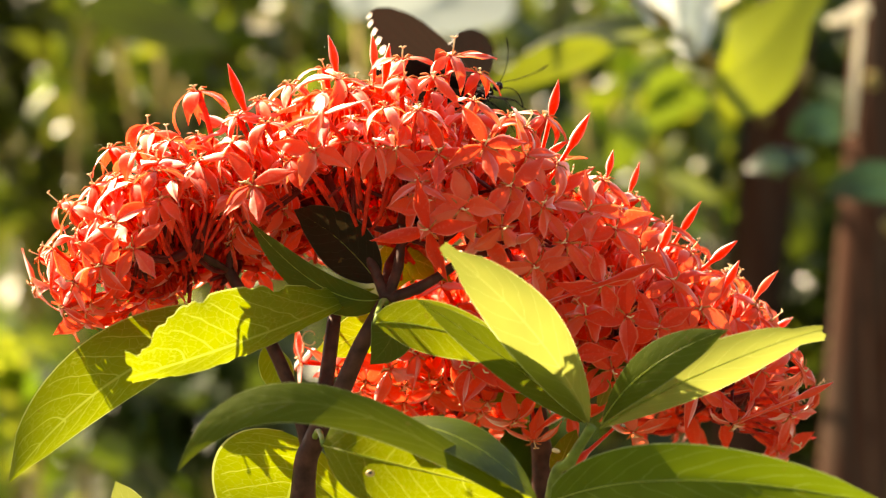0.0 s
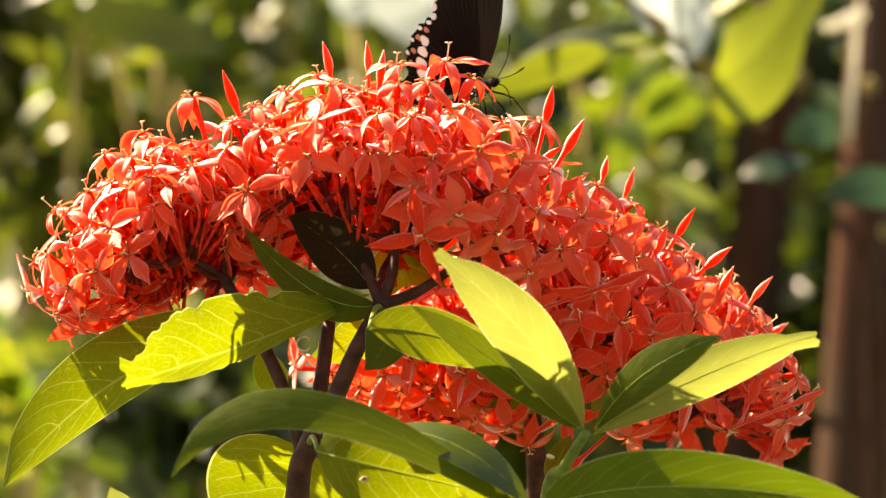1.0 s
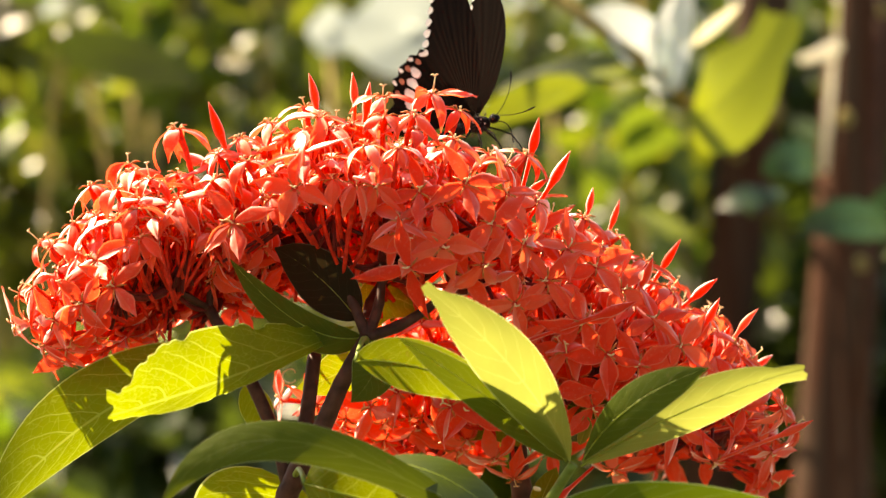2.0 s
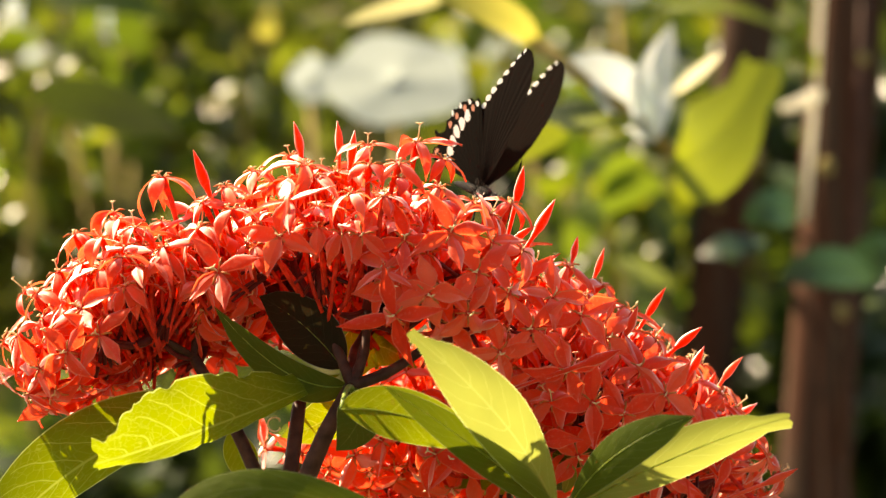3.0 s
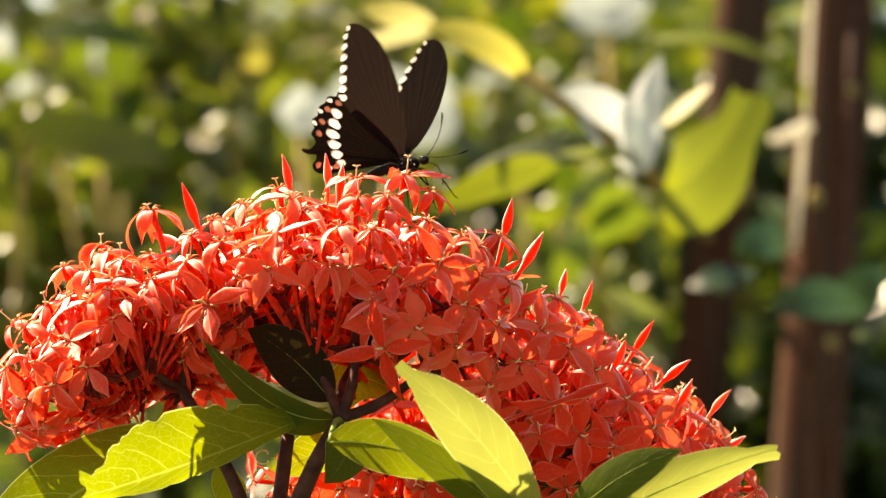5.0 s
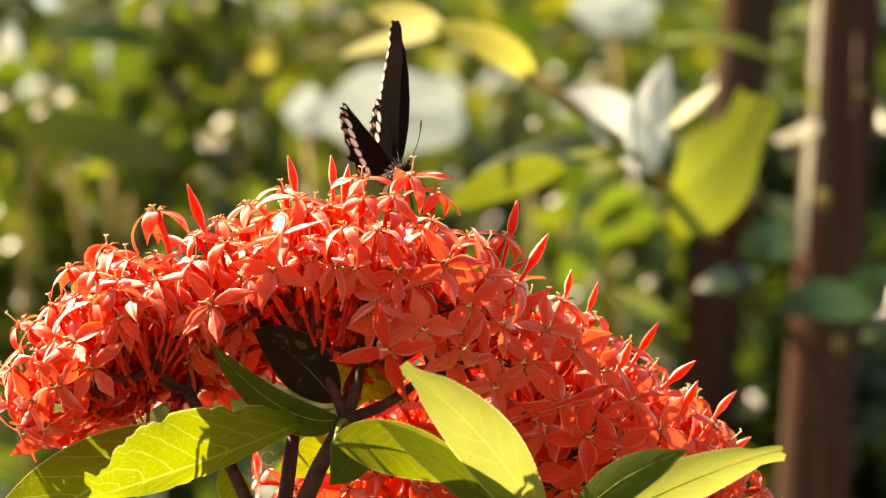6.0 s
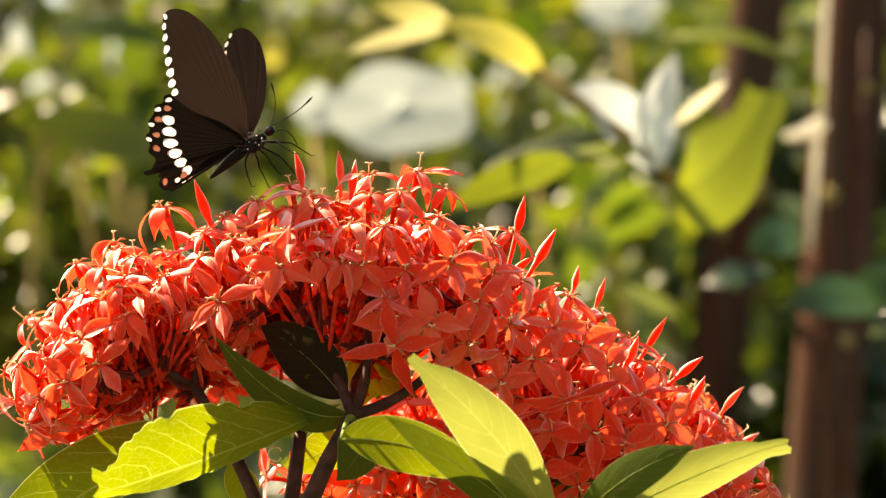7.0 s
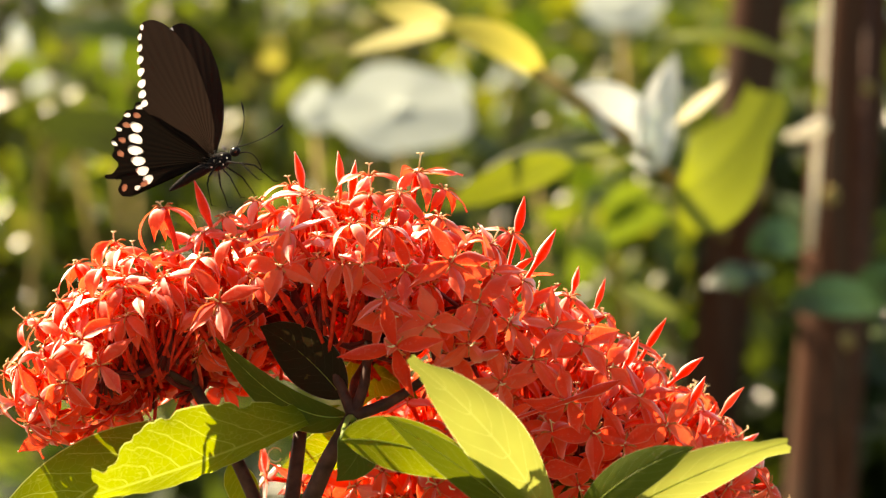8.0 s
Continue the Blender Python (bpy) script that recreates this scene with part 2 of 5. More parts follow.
def blade(base, mid, tip, width, facing, fold=0.15, twist=0.0, wave=0.0, belly=0.45, seed=0, n=22, m=4, torn=0.0, left=1.0, right=1.0, blunt=0.0, hang=0.0, cup=0.10, bites=()):
    """A leaf blade on the curve base-mid-tip, half as wide as `width` on each side of its midrib, turned to `facing`."""
    rnd = random.Random(seed)
    bm = bmesh.new()
    uvl = bm.loops.layers.uv.new("UVMap")
    pts = arc(base, mid, tip, n + 1)
    length = sum((q - p).length for p, q in zip(pts, pts[1:]))
    grid, uvs = [], {}
    ph = rnd.uniform(0, 6)
    for k, p in enumerate(pts):
        s = k / n
        t = (pts[min(k + 1, n)] - pts[max(k - 1, 0)]).normalized()
        nv = Vector(facing)
        nv = (nv - t * nv.dot(t)).normalized()
        nv = Matrix.Rotation(radians(twist) * s, 3, t) @ nv
        sd = t.cross(nv).normalized()
        e = math.log(0.5) / math.log(belly)
        w = 0.5 * width * max(0.02, math.sin(math.pi * min(1, s ** e)) ** 0.72)
        if s > 0.86:
            w *= 0.55 + 0.45 * (1 - s) / 0.14
        w = max(w, 0.5 * width * blunt * min(1.0, s * 2.5))
        row = []
        for j in range(-m, m + 1):
            q = j / m
            ww = w * (left if j < 0 else right)
            for where, depth, run in (bites if j > 0 else ()):
                ww *= 1 - depth * math.exp(-((s - where) / run) ** 2)
            if torn and abs(j) == m:
                ww *= 1 - torn * max(0, noise.noise(Vector((s * 14, j, seed)))) * 1.6
            d = sd * ww * q + nv * (fold * abs(q) * ww)
            d -= nv * (cup * ww * q * q)
            d += nv * (wave * width * math.sin(s * 13 + ph + (2 if j < 0 else 0)) * q * q)
            d += nv * (0.006 * width * abs(math.sin(math.pi * 9 * (s - 0.3 * abs(q)))) * (1 - abs(q)))
            d += t * (blunt * width * 0.35 * s ** 6 * (noise.noise(Vector((q * 2.3, seed, 0.5))) - 0.5 * q * q))
            d.z -= hang * max(0.0, s - 0.8) ** 2 * 25 * width
            v = bm.verts.new(p + d)
            uvs[v] = (s, 0.5 + 0.5 * q)
            row.append(v)
        grid.append(row)
    for a, b in zip(grid, grid[1:]):
        for j in range(2 * m):
            f = bm.faces.new((a[j], a[j + 1], b[j + 1], b[j]))
            for lp in f.loops:
                lp[uvl].uv = uvs[lp.vert]
    rib = bmesh.new()
    tube(rib, pts, [max(0.00008, 0.00030 * (1 - k / n) ** 0.8) * min(1.0, length / 0.06) for k in range(n + 1)], 6)
    return bm, rib


def leaf_part(parent, base, mid, tip, width, facing, mat, label="", stalk_from=None, ribbed=True, **kw):
    bm, rib = blade(base, mid, tip, width * UNIT, facing, **kw)
    lf = part("leaf", bm, mat, parent, label)
    if ribbed:
        part("midrib", rib, VEIN, lf)
    else:
        rib.free()
    if stalk_from is not None:
        st = bmesh.new()
        tube(st, arc(stalk_from, (stalk_from + base) * 0.5 + Vector((0, 0, 0.004)), base, 7), [0.0012, 0.0011, 0.0010, 0.0010, 0.0009, 0.0009, 0.0008], 7)
        part("petiole", st, GREENSTEM, lf)
    return lf


def hinge(lf, base):
    """Moves a leaf's origin to its base, so that it can turn there."""
    lf.data.transform(Matrix.Translation(-base))
    lf.location += base
    for c in lf.children:
        c.location -= base
    return lf


# ---- ground ----
GROUND = plain("leaf_litter_soil", (0.050, 0.046, 0.024), 0.95, 0.55, 14.0, relief=0.02)
bm = bmesh.new()
bmesh.ops.create_grid(bm, x_segments=60, y_segments=60, size=1.0)
for v in bm.verts:
    r = max(abs(v.co.x), abs(v.co.y))
    k = 400 * r ** 3 + 2 * r
    v.co = Vector((v.co.x / max(r, 1e-6) * k, v.co.y / max(r, 1e-6) * k, 0)) if r > 0 else v.co
    v.co.z = 0.03 * noise.noise(v.co * 1.7) if r < 0.4 else 0.0
ground = new("ground", mesh_of("ground", bm, GROUND))
tagged(ground, "brown soil with dry leaf litter under the shrubs", "ground", kind="structure")


# ---- the flowering shrub in front ----
shrub = thing("ixora_shrub", (0.03, 0.03, 0.0), "leafy green shrub with scarlet red domed flower heads", "flowering shrub")


def stalk(pts, radii, mat=STEM, label="", name="stem"):
    b = bmesh.new()
    tube(b, pts, radii, 10)
    return part(name, b, mat, shrub, label)


# main stems, down to the ground
def stem_line(stations, y0, y1, r0, r1, mat=STEM, name="stem"):
    n = len(stations)
    pts = [at(u, v, y0 + (y1 - y0) * k / (n - 1)) for k, (u, v) in enumerate(stations)]
    fine = []
    for k in range(n - 1):
        a, b = pts[k], pts[k + 1]
        pa, pb = pts[max(k - 1, 0)], pts[min(k + 2, n - 1)]
        for i in range(6):
            s = i / 6
            fine.append(0.5 * ((2 * a) + (b - pa) * s + (2 * pa - 5 * a + 4 * b - pb) * s * s + (3 * a - pa - 3 * b + pb) * s ** 3))
    fine.append(pts[-1])
    m = len(fine) - 1
    rad = [r0 + (r1 - r0) * k / m for k in range(m + 1)]
    for k in range(6, m, 12):
        rad[k] *= 1.12
    return stalk(fine, rad, mat, name=name)


stem_line([(535, 5300), (520, 3000), (525, 1500), (535, 900), (556, 780), (600, 700), (640, 610), (684, 530)], 0.0, -0.024, 0.0056, 0.0026)
stem_line([(560, 770), (575, 690), (592, 560)], -0.010, 0.01, 0.0032, 0.0025)
stem_line([(545, 790), (520, 700), (478, 605), (440, 540), (405, 480)], -0.010, 0.0, 0.0027, 0.0020)
stem_line([(405, 480), (375, 462), (338, 440)], 0.0, -0.012, 0.0014, 0.0010)
stem_line([(405, 480), (360, 455), (320, 415)], 0.0, 0.015, 0.0014, 0.0010)
stem_line([(405, 480), (408, 440), (415, 395)], 0.0, 0.005, 0.0014, 0.0010)
stem_line([(900, 5300), (930, 3000), (955, 1400), (962, 880), (955, 770), (955, 700), (985, 660)], 0.06, 0.055, 0.0060, 0.0026)
for u, v, y in ((880, 660, 0.045), (1120, 660, 0.035), (1260, 690, 0.04), (1060, 600, 0.05), (760, 660, 0.05)):
    stalk(arc(at(985, 665, 0.055), at((985 + u) / 2, (665 + v) / 2 + 14, (0.055 + y) / 2), at(u, v, y), 8), [0.0020, 0.0019, 0.0018, 0.0017, 0.0016, 0.0015, 0.0014, 0.0013])
stem_line([(990, 3000), (950, 1300), (975, 882), (1010, 815), (1048, 755)], -0.03, -0.060, 0.0026, 0.0017, GREENSTEM)
stem_line([(684, 530), (660, 470), (625, 385)], -0.024, -0.012, 0.0022, 0.0014)
stem_line([(684, 530), (705, 470), (712, 395)], -0.024, -0.012, 0.0022, 0.0014)
stem_line([(684, 530), (740, 510), (790, 480), (840, 440)], -0.024, -0.012, 0.0022, 0.0014)
stem_line([(684, 530), (690, 470), (735, 400)], -0.024, 0.03, 0.0022, 0.0014)
stem_line([(660, 470), (610, 410), (560, 360)], -0.015, 0.02, 0.0018, 0.0013)


# ---- florets: slender tube, four pointed petals, forked stigma ----
def floret_mesh(seed, habit="loose"):
    """habit: loose, flat (petals spread in one plane) or arched (narrow petals that bend down like an umbrella)."""
    rnd = random.Random(seed)
    b = bmesh.new()
    ln = rnd.uniform(0.026, 0.034)
    bend = Vector((rnd.uniform(-1, 1), rnd.uniform(-1, 1), 0)) * 0.003
    pts = [Vector((0, 0, -ln * (1 - s))) + bend * math.sin(math.pi * s) for s in (0, 0.25, 0.5, 0.75, 0.93, 1)]
    tube(b, pts, [0.0007, 0.00075, 0.0008, 0.0009, 0.0012, 0.0014], 6, 4)
    plen, pw = rnd.uniform(0.0130, 0.0164), rnd.uniform(0.0050, 0.0065)
    reflex = rnd.uniform(0.5, 1.3) if seed % 3 else rnd.uniform(0.0, 0.5)
    if habit == "flat":
        reflex = rnd.uniform(0.05, 0.55)
    elif habit == "arched":
        reflex, pw = rnd.uniform(0.85, 1.15), pw * 0.74
    for q in range(4):
        a0 = q * math.pi / 2 + rnd.uniform(-0.16, 0.16)
        lift = rnd.uniform(-0.25, 0.25) - reflex * 0.5
        curl = reflex * rnd.uniform(0.4, 1.3)
        cup = rnd.uniform(-0.55, 0.65)
        tw = rnd.uniform(-0.9, 0.9)
        edge = rnd.choice((-0.22, -0.1, 0.12, 0.24))
        sway = rnd.uniform(-0.0025, 0.0025)
        if habit != "loose":
            lift, curl, tw = rnd.uniform(-0.35, 0.30) - reflex * 0.25, reflex * rnd.uniform(0.3, 1.5), tw * 0.8
            cup = rnd.uniform(-0.45, 0.45) if habit == "flat" else rnd.uniform(-0.6, 0.2)
            a0 += rnd.uniform(-0.14, 0.14)
            plen, sway = plen * rnd.uniform(0.90, 1.09), rnd.uniform(-0.004, 0.004)
        rows, r, z, ang = [], 0.0009, 0.0, lift + 0.25
        k_n = 7
        for k in range(k_n + 1):
            s = k / k_n
            w = 0.5 * pw * (0.20 + 0.80 * math.sin(math.pi * min(1, s ** 0.9 * 0.94 + 0.03)) ** 0.9) if s < 0.99 else 0.0002
            if s > 0.45:
                w *= max(0.04, 1 - ((s - 0.45) / 0.55) ** 1.15 * 0.80)
            w *= 1 + 0.09 * math.sin(11 * s + 4 * q + seed) * (0.1 < s < 0.95)
            row = []
            for j in (-1, -0.89, -0.45, 0, 0.45, 0.89, 1):
                dz = cup * abs(j) * w + j * w * tw * s + (edge * w if abs(j) == 1 else 0) + 0.00040 * s * math.sin(9 * s + 3 * j + 5 * a0 + seed)
                tang = Vector((math.cos(a0), math.sin(a0), 0))
                side = Vector((-math.sin(a0), math.cos(a0), 0))
                up = Vector((0, 0, 1))
                row.append(b.verts.new(tang * (r - dz * math.sin(ang)) + side * (j * w + sway * s * s) + up * (z + dz * math.cos(ang))))
            rows.append(row)
            step = plen / k_n
            r += step * math.cos(ang)
            z += step * math.sin(ang)
            ang -= curl / k_n * 1.6
        for a, c in zip(rows, rows[1:]):
            for j in range(6):
                f = b.faces.new((a[j], a[j + 1], c[j + 1], c[j]))
                f.material_index = 3 if j in (0, 5) else 0
            mid = b.edges.get((a[3], c[3]))
            mid.smooth = abs(cup) < 0.2
    tip = Vector((rnd.uniform(-1, 1) * 0.0012, rnd.uniform(-1, 1) * 0.0012, rnd.choice((0.001, 0.0015, 0.0035, 0.0055))))
    tube(b, [Vector((0, 0, 0)), tip * 0.5, tip], [0.0003, 0.00025, 0.00025], 5, 1)
    for sg in (-1, 1):
        tube(b, [tip, tip + Vector((sg * 0.0006, 0.0003, 0.0005)), tip + Vector((sg * 0.0013, 0.0005, 0.0005))], [0.0003, 0.0003, 0.00012], 5, 1)
    for q in range(4):
        a0 = (q + 0.5) * math.pi / 2
        d = Vector((math.cos(a0), math.sin(a0), 0))
        tube(b, [d * 0.0008, d * 0.0026 + Vector((0, 0, 0.0008)), d * 0.0045 + Vector((0, 0, 0.0003))], [0.00025, 0.0004, 0.0002], 4, 2)
    return mesh_of("floret", b, [PETAL, STYLE, THROAT, RIM, TUBE])


def bud_mesh(seed):
    rnd = random.Random(seed)
    b = bmesh.new()
    ln = rnd.uniform(0.022, 0.03)
    bl = rnd.uniform(0.011, 0.0145)
    w = rnd.uniform(0.0015, 0.0020)
    bend = Vector((rnd.uniform(-1, 1), rnd.uniform(-1, 1), 0)) * 0.0014
    pts = [Vector((0, 0, -ln)), Vector((0, 0, -ln * 0.5)), Vector((0, 0, -0.001))]
    rad = [0.0005, 0.0006, 0.0008]
    for s, k in ((0.08, 0.65), (0.22, 0.95), (0.4, 1.0), (0.6, 0.8), (0.8, 0.45), (1.0, 0.08)):
        pts.append(Vector((0, 0, bl * s)) + bend * s * s)
        rad.append(w * k)
    rings = tube(b, pts, rad, 8)
    for ring in rings[3:]:
        for i in (0, 2, 4, 6):
            c = sum((v.co for v in ring), Vector()) / 8
            ring[i].co = c + (ring[i].co - c) * 0.86
    return mesh_of("bud", b, [PETAL])


FLORETS = [floret_mesh(40 + k) for k in range(24)]
DROOPING = [f for k, f in enumerate(FLORETS) if (40 + k) % 3]
FLATS = [floret_mesh(300 + k, "flat") for k in range(14)]
ARCHED = [floret_mesh(400 + k, "arched") for k in range(14)]
BUDS = [bud_mesh(90 + k) for k in range(5)]


def aim(place, way, spin):
    return Matrix.Translation(place) @ Vector(way).normalized().to_track_quat("Z", "Y").to_matrix().to_4x4() @ Matrix.Rotation(spin, 4, "Z")


def flower_head(label, centre, depth, outline, back, low, eaves, count, forks, buds, seed, hollows=()):
    """A domed head: florets on a shell whose reach in each direction follows `outline` (degrees, reach), on forked dark red stalks."""
    rnd = random.Random(seed)
    c = at(*centre, depth)
    k = UNIT * (1 + depth / REACH)
    ang = [a for a, _ in outline]
    reach = [r * k for _, r in outline]
    spots = []
    golden = math.pi * (3 - math.sqrt(5))
    total = int(count * 2.9)
    for i in range(total):
        zz = 1 - 2 * (i + 0.5) / total
        rr = math.sqrt(1 - zz * zz)
        d = Vector((rr * math.cos(golden * i), zz, rr * math.sin(golden * i)))
        a = math.degrees(math.atan2(d.z, d.x))
        a = a + 360 if a < ang[0] - 30 else a
        if not ang[0] <= a <= ang[-1]:
            continue
        if d.y < -0.12 and rnd.random() < 0.34:
            continue
        front = float(np.interp(d.x, [e[0] for e in eaves], [e[1] for e in eaves]))
        least = float(np.interp(d.x, [e[0] for e in low], [e[1] for e in low]))
        if d.z < least + (front - least) * min(1.0, max(0.0, -d.y * 2.6)):
            continue
        ri = float(np.interp(a, ang, reach))
        flat = math.hypot(d.x, d.z)
        rad = 1 / math.sqrt((flat / ri) ** 2 + (d.y / back) ** 2)
        rad *= rnd.uniform(0.86, 1.0) if rnd.random() < 0.66 else rnd.uniform(0.66, 0.88)
        rad -= 0.004
        p = c + d * rad + Vector((rnd.gauss(0, 0.0025), rnd.gauss(0, 0.0025), rnd.gauss(0, 0.002)))
        kp = UNIT * (1 + p.y / REACH)
        pu, pv = p.x / kp + 784, 441 - (p.z - 1.0) / kp
        if any(((pu - hu) / ru) ** 2 + ((pv - hv) / rv) ** 2 < 1 and p.y < deep for hu, hv, ru, rv, deep in hollows):
            continue
        spots.append((p, d))
    skeleton = bmesh.new()
    hubs = [at(*f) for f in forks]
    nodes = []
    for p, d in spots:
        if not nodes or min((p - q).length for q in nodes) > 0.030:
            nodes.append(p)
    inner = []
    for h in hubs[1:]:
        tube(skeleton, arc(hubs[0], (hubs[0] + h) * 0.5 - Vector((0, 0, 0.003)), h, 6), 0.0009, 6)
    for q in nodes:
        hub = min(hubs, key=lambda h: (h - q).length)
        e = hub + (q - hub) * 0.40 + Vector((0, 0, 0.003))
        inner.append(e)
        tube(skeleton, arc(hub, (hub + e) * 0.5 + Vector((0, 0, -0.003)), e, 5), [0.0022, 0.0019, 0.0016, 0.0014, 0.0012], 6)
    head = part("flower_head", skeleton, TWIG, shrub, label)
    made = []
    for p, d in spots:
        near = min(range(len(inner)), key=lambda j: (nodes[j] - p).length)
        stem_from = inner[near]
        rise = min(1.0, max(0.0, (d.z - 0.5) / 0.35))
        way = ((p - stem_from).normalized() * 0.65 + d * 0.45 + Vector((0, -0.10 + 0.25 * rise, 0.30 + 0.75 * rise))).normalized()
        bud = rnd.random() < buds
        m = aim(p, way, rnd.uniform(0, 6.28))
        sc = rnd.uniform(0.86, 1.08)
        ob = new("bud" if bud else "floret", rnd.choice(BUDS if bud else (DROOPING if way.z > 0.55 and rnd.random() < 0.8 else FLORETS)))
        ob.parent = head
        ob.matrix_basis = m @ Matrix.Scale(sc, 4)
        end = m @ Vector((0, 0, -0.026 * sc))
        made.append((ob, stem_from, end))
    return head, inner, made


def spread(on, kind, u, v, y, wx, wy, wz, spin, sc=1.0, room=20):
    """One floret (flat, arched or loose) or bud of a head on a stalk of its own; it takes the place of those that grow within `room`."""
    head, inner, made = on
    pool = {"bud": BUDS, "flat": FLATS, "arched": ARCHED, "loose": FLORETS}[kind]
    place = at(u, v, y)
    for row in list(made):
        q = row[0].location
        k = UNIT * (1 + q.y / REACH)
        if math.hypot(q.x / k + 784 - u, 441 - (q.z - 1.0) / k - v) < room and q.y < y + 0.045:
            bpy.data.objects.remove(row[0])
            made.remove(row)
    ob = new("bud" if kind == "bud" else "floret", pool[int(u * 7 + v * 3) % len(pool)])
    ob.parent = head
    m = aim(place, Vector((wx, wy, wz)), spin)
    ob.matrix_basis = m @ Matrix.Scale(sc, 4)
    end = m @ Vector((0, 0, -0.026 * sc))
    near = min(inner, key=lambda q: (q - end).length)
    b = bmesh.new()
    tube(b, [near, (near + end) * 0.5, end], [0.0008, 0.0006, 0.0006], 5)
    part("stalk", b, TWIG, head)


def finish(on):
    """The stalks of all florets that grew by themselves."""
    head, inner, made = on
    b = bmesh.new()
    for ob, start, end in made:
        tube(b, [start, (start + end) * 0.5 + Vector((0, 0, -0.001)), end], [0.0011, 0.0008, 0.0007], 5)
    part("stalk", b, TWIG, head)


middle = flower_head("large domed scarlet red flower head with pointed buds", (685, 430), 0.0,
            [(-8, 345), (15, 360), (30, 368), (50, 348), (70, 362), (90, 350), (110, 355), (130, 366), (150, 355), (188, 300)],
            0.048, [(-1, -0.15), (-0.55, -0.12), (-0.35, 0.15), (1, 0.10)], [(-1, 0.42), (-0.10, 0.52), (0.16, 0.05), (1, -0.05)], 205, [(625, 385, -0.012), (712, 395, -0.012), (840, 440, -0.012), (735, 400, 0.03), (560, 360, 0.02)], 0.05, 3, [(625, 372, 105, 82, 0.020), (520, 360, 60, 50, 0.014)])
spread(middle, "bud", 594, 122, -0.005, -0.10, 0, 1, 0.3, 1.05, 10)
spread(middle, "bud", 662, 118, 0.005, 0.0, 0, 1, 1.2, 0.9, 10)
spread(middle, "bud", 430, 186, -0.01, -0.38, 0, 1, 2.1, 1.2, 10)
spread(middle, "bud", 975, 205, 0.0, 0.25, 0, 1, 0.9, 1.15, 10)
spread(middle, "bud", 1008, 262, 0.0, 0.5, 0, 0.8, 1.4, 1.1, 10)
spread(middle, "bud", 1095, 492, -0.03, 1, -0.2, 0.35, 0.7, 1.2, 8)
# the crest, seen from the side
spread(middle, "arched", 348, 162, 0.000, -0.12, -0.25, 1, 0.5, 1.15, 34)
spread(middle, "arched", 512, 150, -0.005, -0.15, -0.30, 1, 0.2, 1.05, 26)
spread(middle, "arched", 458, 178, -0.010, -0.30, -0.35, 1, 0.9, 1.0, 24)
spread(middle, "arched", 420, 205, -0.012, -0.40, -0.40, 1, 1.3, 1.0, 22)
spread(middle, "loose", 404, 222, 0.000, -0.3, -0.3, 1, 0.1, 1.0, 12)
spread(middle, "arched", 575, 122, 0.000, -0.10, -0.30, 1, 0.6, 0.95, 24)
spread(middle, "arched", 602, 140, -0.014, 0.00, -0.35, 1, 0.1, 1.1, 26)
spread(middle, "arched", 655, 150, -0.012, 0.05, -0.35, 1, 0.9, 1.0, 22)
spread(middle, "arched", 712, 104, -0.004, -0.05, -0.25, 1, 0.15, 1.1, 32)
spread(middle, "arched", 716, 138, -0.020, -0.05, -0.45, 1, 0.7, 1.05, 24)
spread(middle, "arched", 800, 99, -0.004, 0.05, -0.25, 1, 0.2, 1.15, 34)
spread(middle, "arched", 768, 136, -0.020, 0.10, -0.40, 1, 0.5, 1.1, 26)
spread(middle, "arched", 845, 128, -0.006, 0.30, -0.30, 1, 0.4, 1.0, 26)
spread(middle, "arched", 838, 178, -0.026, 0.25, -0.55, 1, 0.9, 1.0, 24)
spread(middle, "arched", 900, 205, -0.018, 0.40, -0.40, 1, 0.2, 1.0, 26)
spread(middle, "arched", 962, 205, -0.008, 0.30, -0.30, 1, 0.1, 1.1, 34)
spread(middle, "arched", 930, 225, -0.022, 0.45, -0.50, 0.9, 1.2, 1.0, 22)
# the sunlit shoulder
spread(middle, "arched", 412, 252, -0.022, -0.40, -0.23, 0.9, 0.1, 1.1, 30)
spread(middle, "arched", 470, 218, -0.022, -0.30, -0.25, 0.9, 0.6, 1.0, 24)
spread(middle, "arched", 350, 285, -0.024, -0.55, -0.23, 0.8, 0.9, 1.05, 28)
spread(middle, "arched", 520, 240, -0.034, -0.40, -0.32, 0.75, 0.3, 1.0, 26)
spread(middle, "flat", 567, 204, -0.034, -0.45, -0.32, 0.70, 0.75, 1.0, 28)
spread(middle, "arched", 622, 212, -0.032, -0.10, -0.29, 0.85, 0.4, 1.0, 26)
spread(middle, "arched", 682, 190, -0.032, -0.10, -0.27, 0.90, 0.9, 1.1, 30)
spread(middle, "arched", 740, 195, -0.036, 0.05, -0.29, 0.85, 0.2, 1.0, 26)
spread(middle, "loose", 500, 200, -0.010, -0.2, -0.14, 1, 1.3, 1.0, 14)
# the shaded front, seen face on
spread(middle, "flat", 818, 368, -0.045, 0.05, -1, 0.08, 0.06, 1.10, 44)
spread(middle, "flat", 556, 266, -0.039, -0.15, -1, 0.22, -0.10, 1.05, 36)
spread(middle, "flat", 858, 258, -0.039, 0.20, -1, 0.30, 0.30, 1.12, 40)
spread(middle, "flat", 758, 408, -0.047, -0.1, -1, -0.15, 0.12, 1.05, 30)
spread(middle, "flat", 446, 328, -0.041, -0.35, -1, 0.25, 0.55, 1.12, 40)
spread(middle, "flat", 776, 272, -0.037, 0.05, -1, 0.30, 0.10, 1.0, 30)
spread(middle, "loose", 700, 262, -0.037, 0.0, -1, 0.45, 0.9, 1.0, 24)
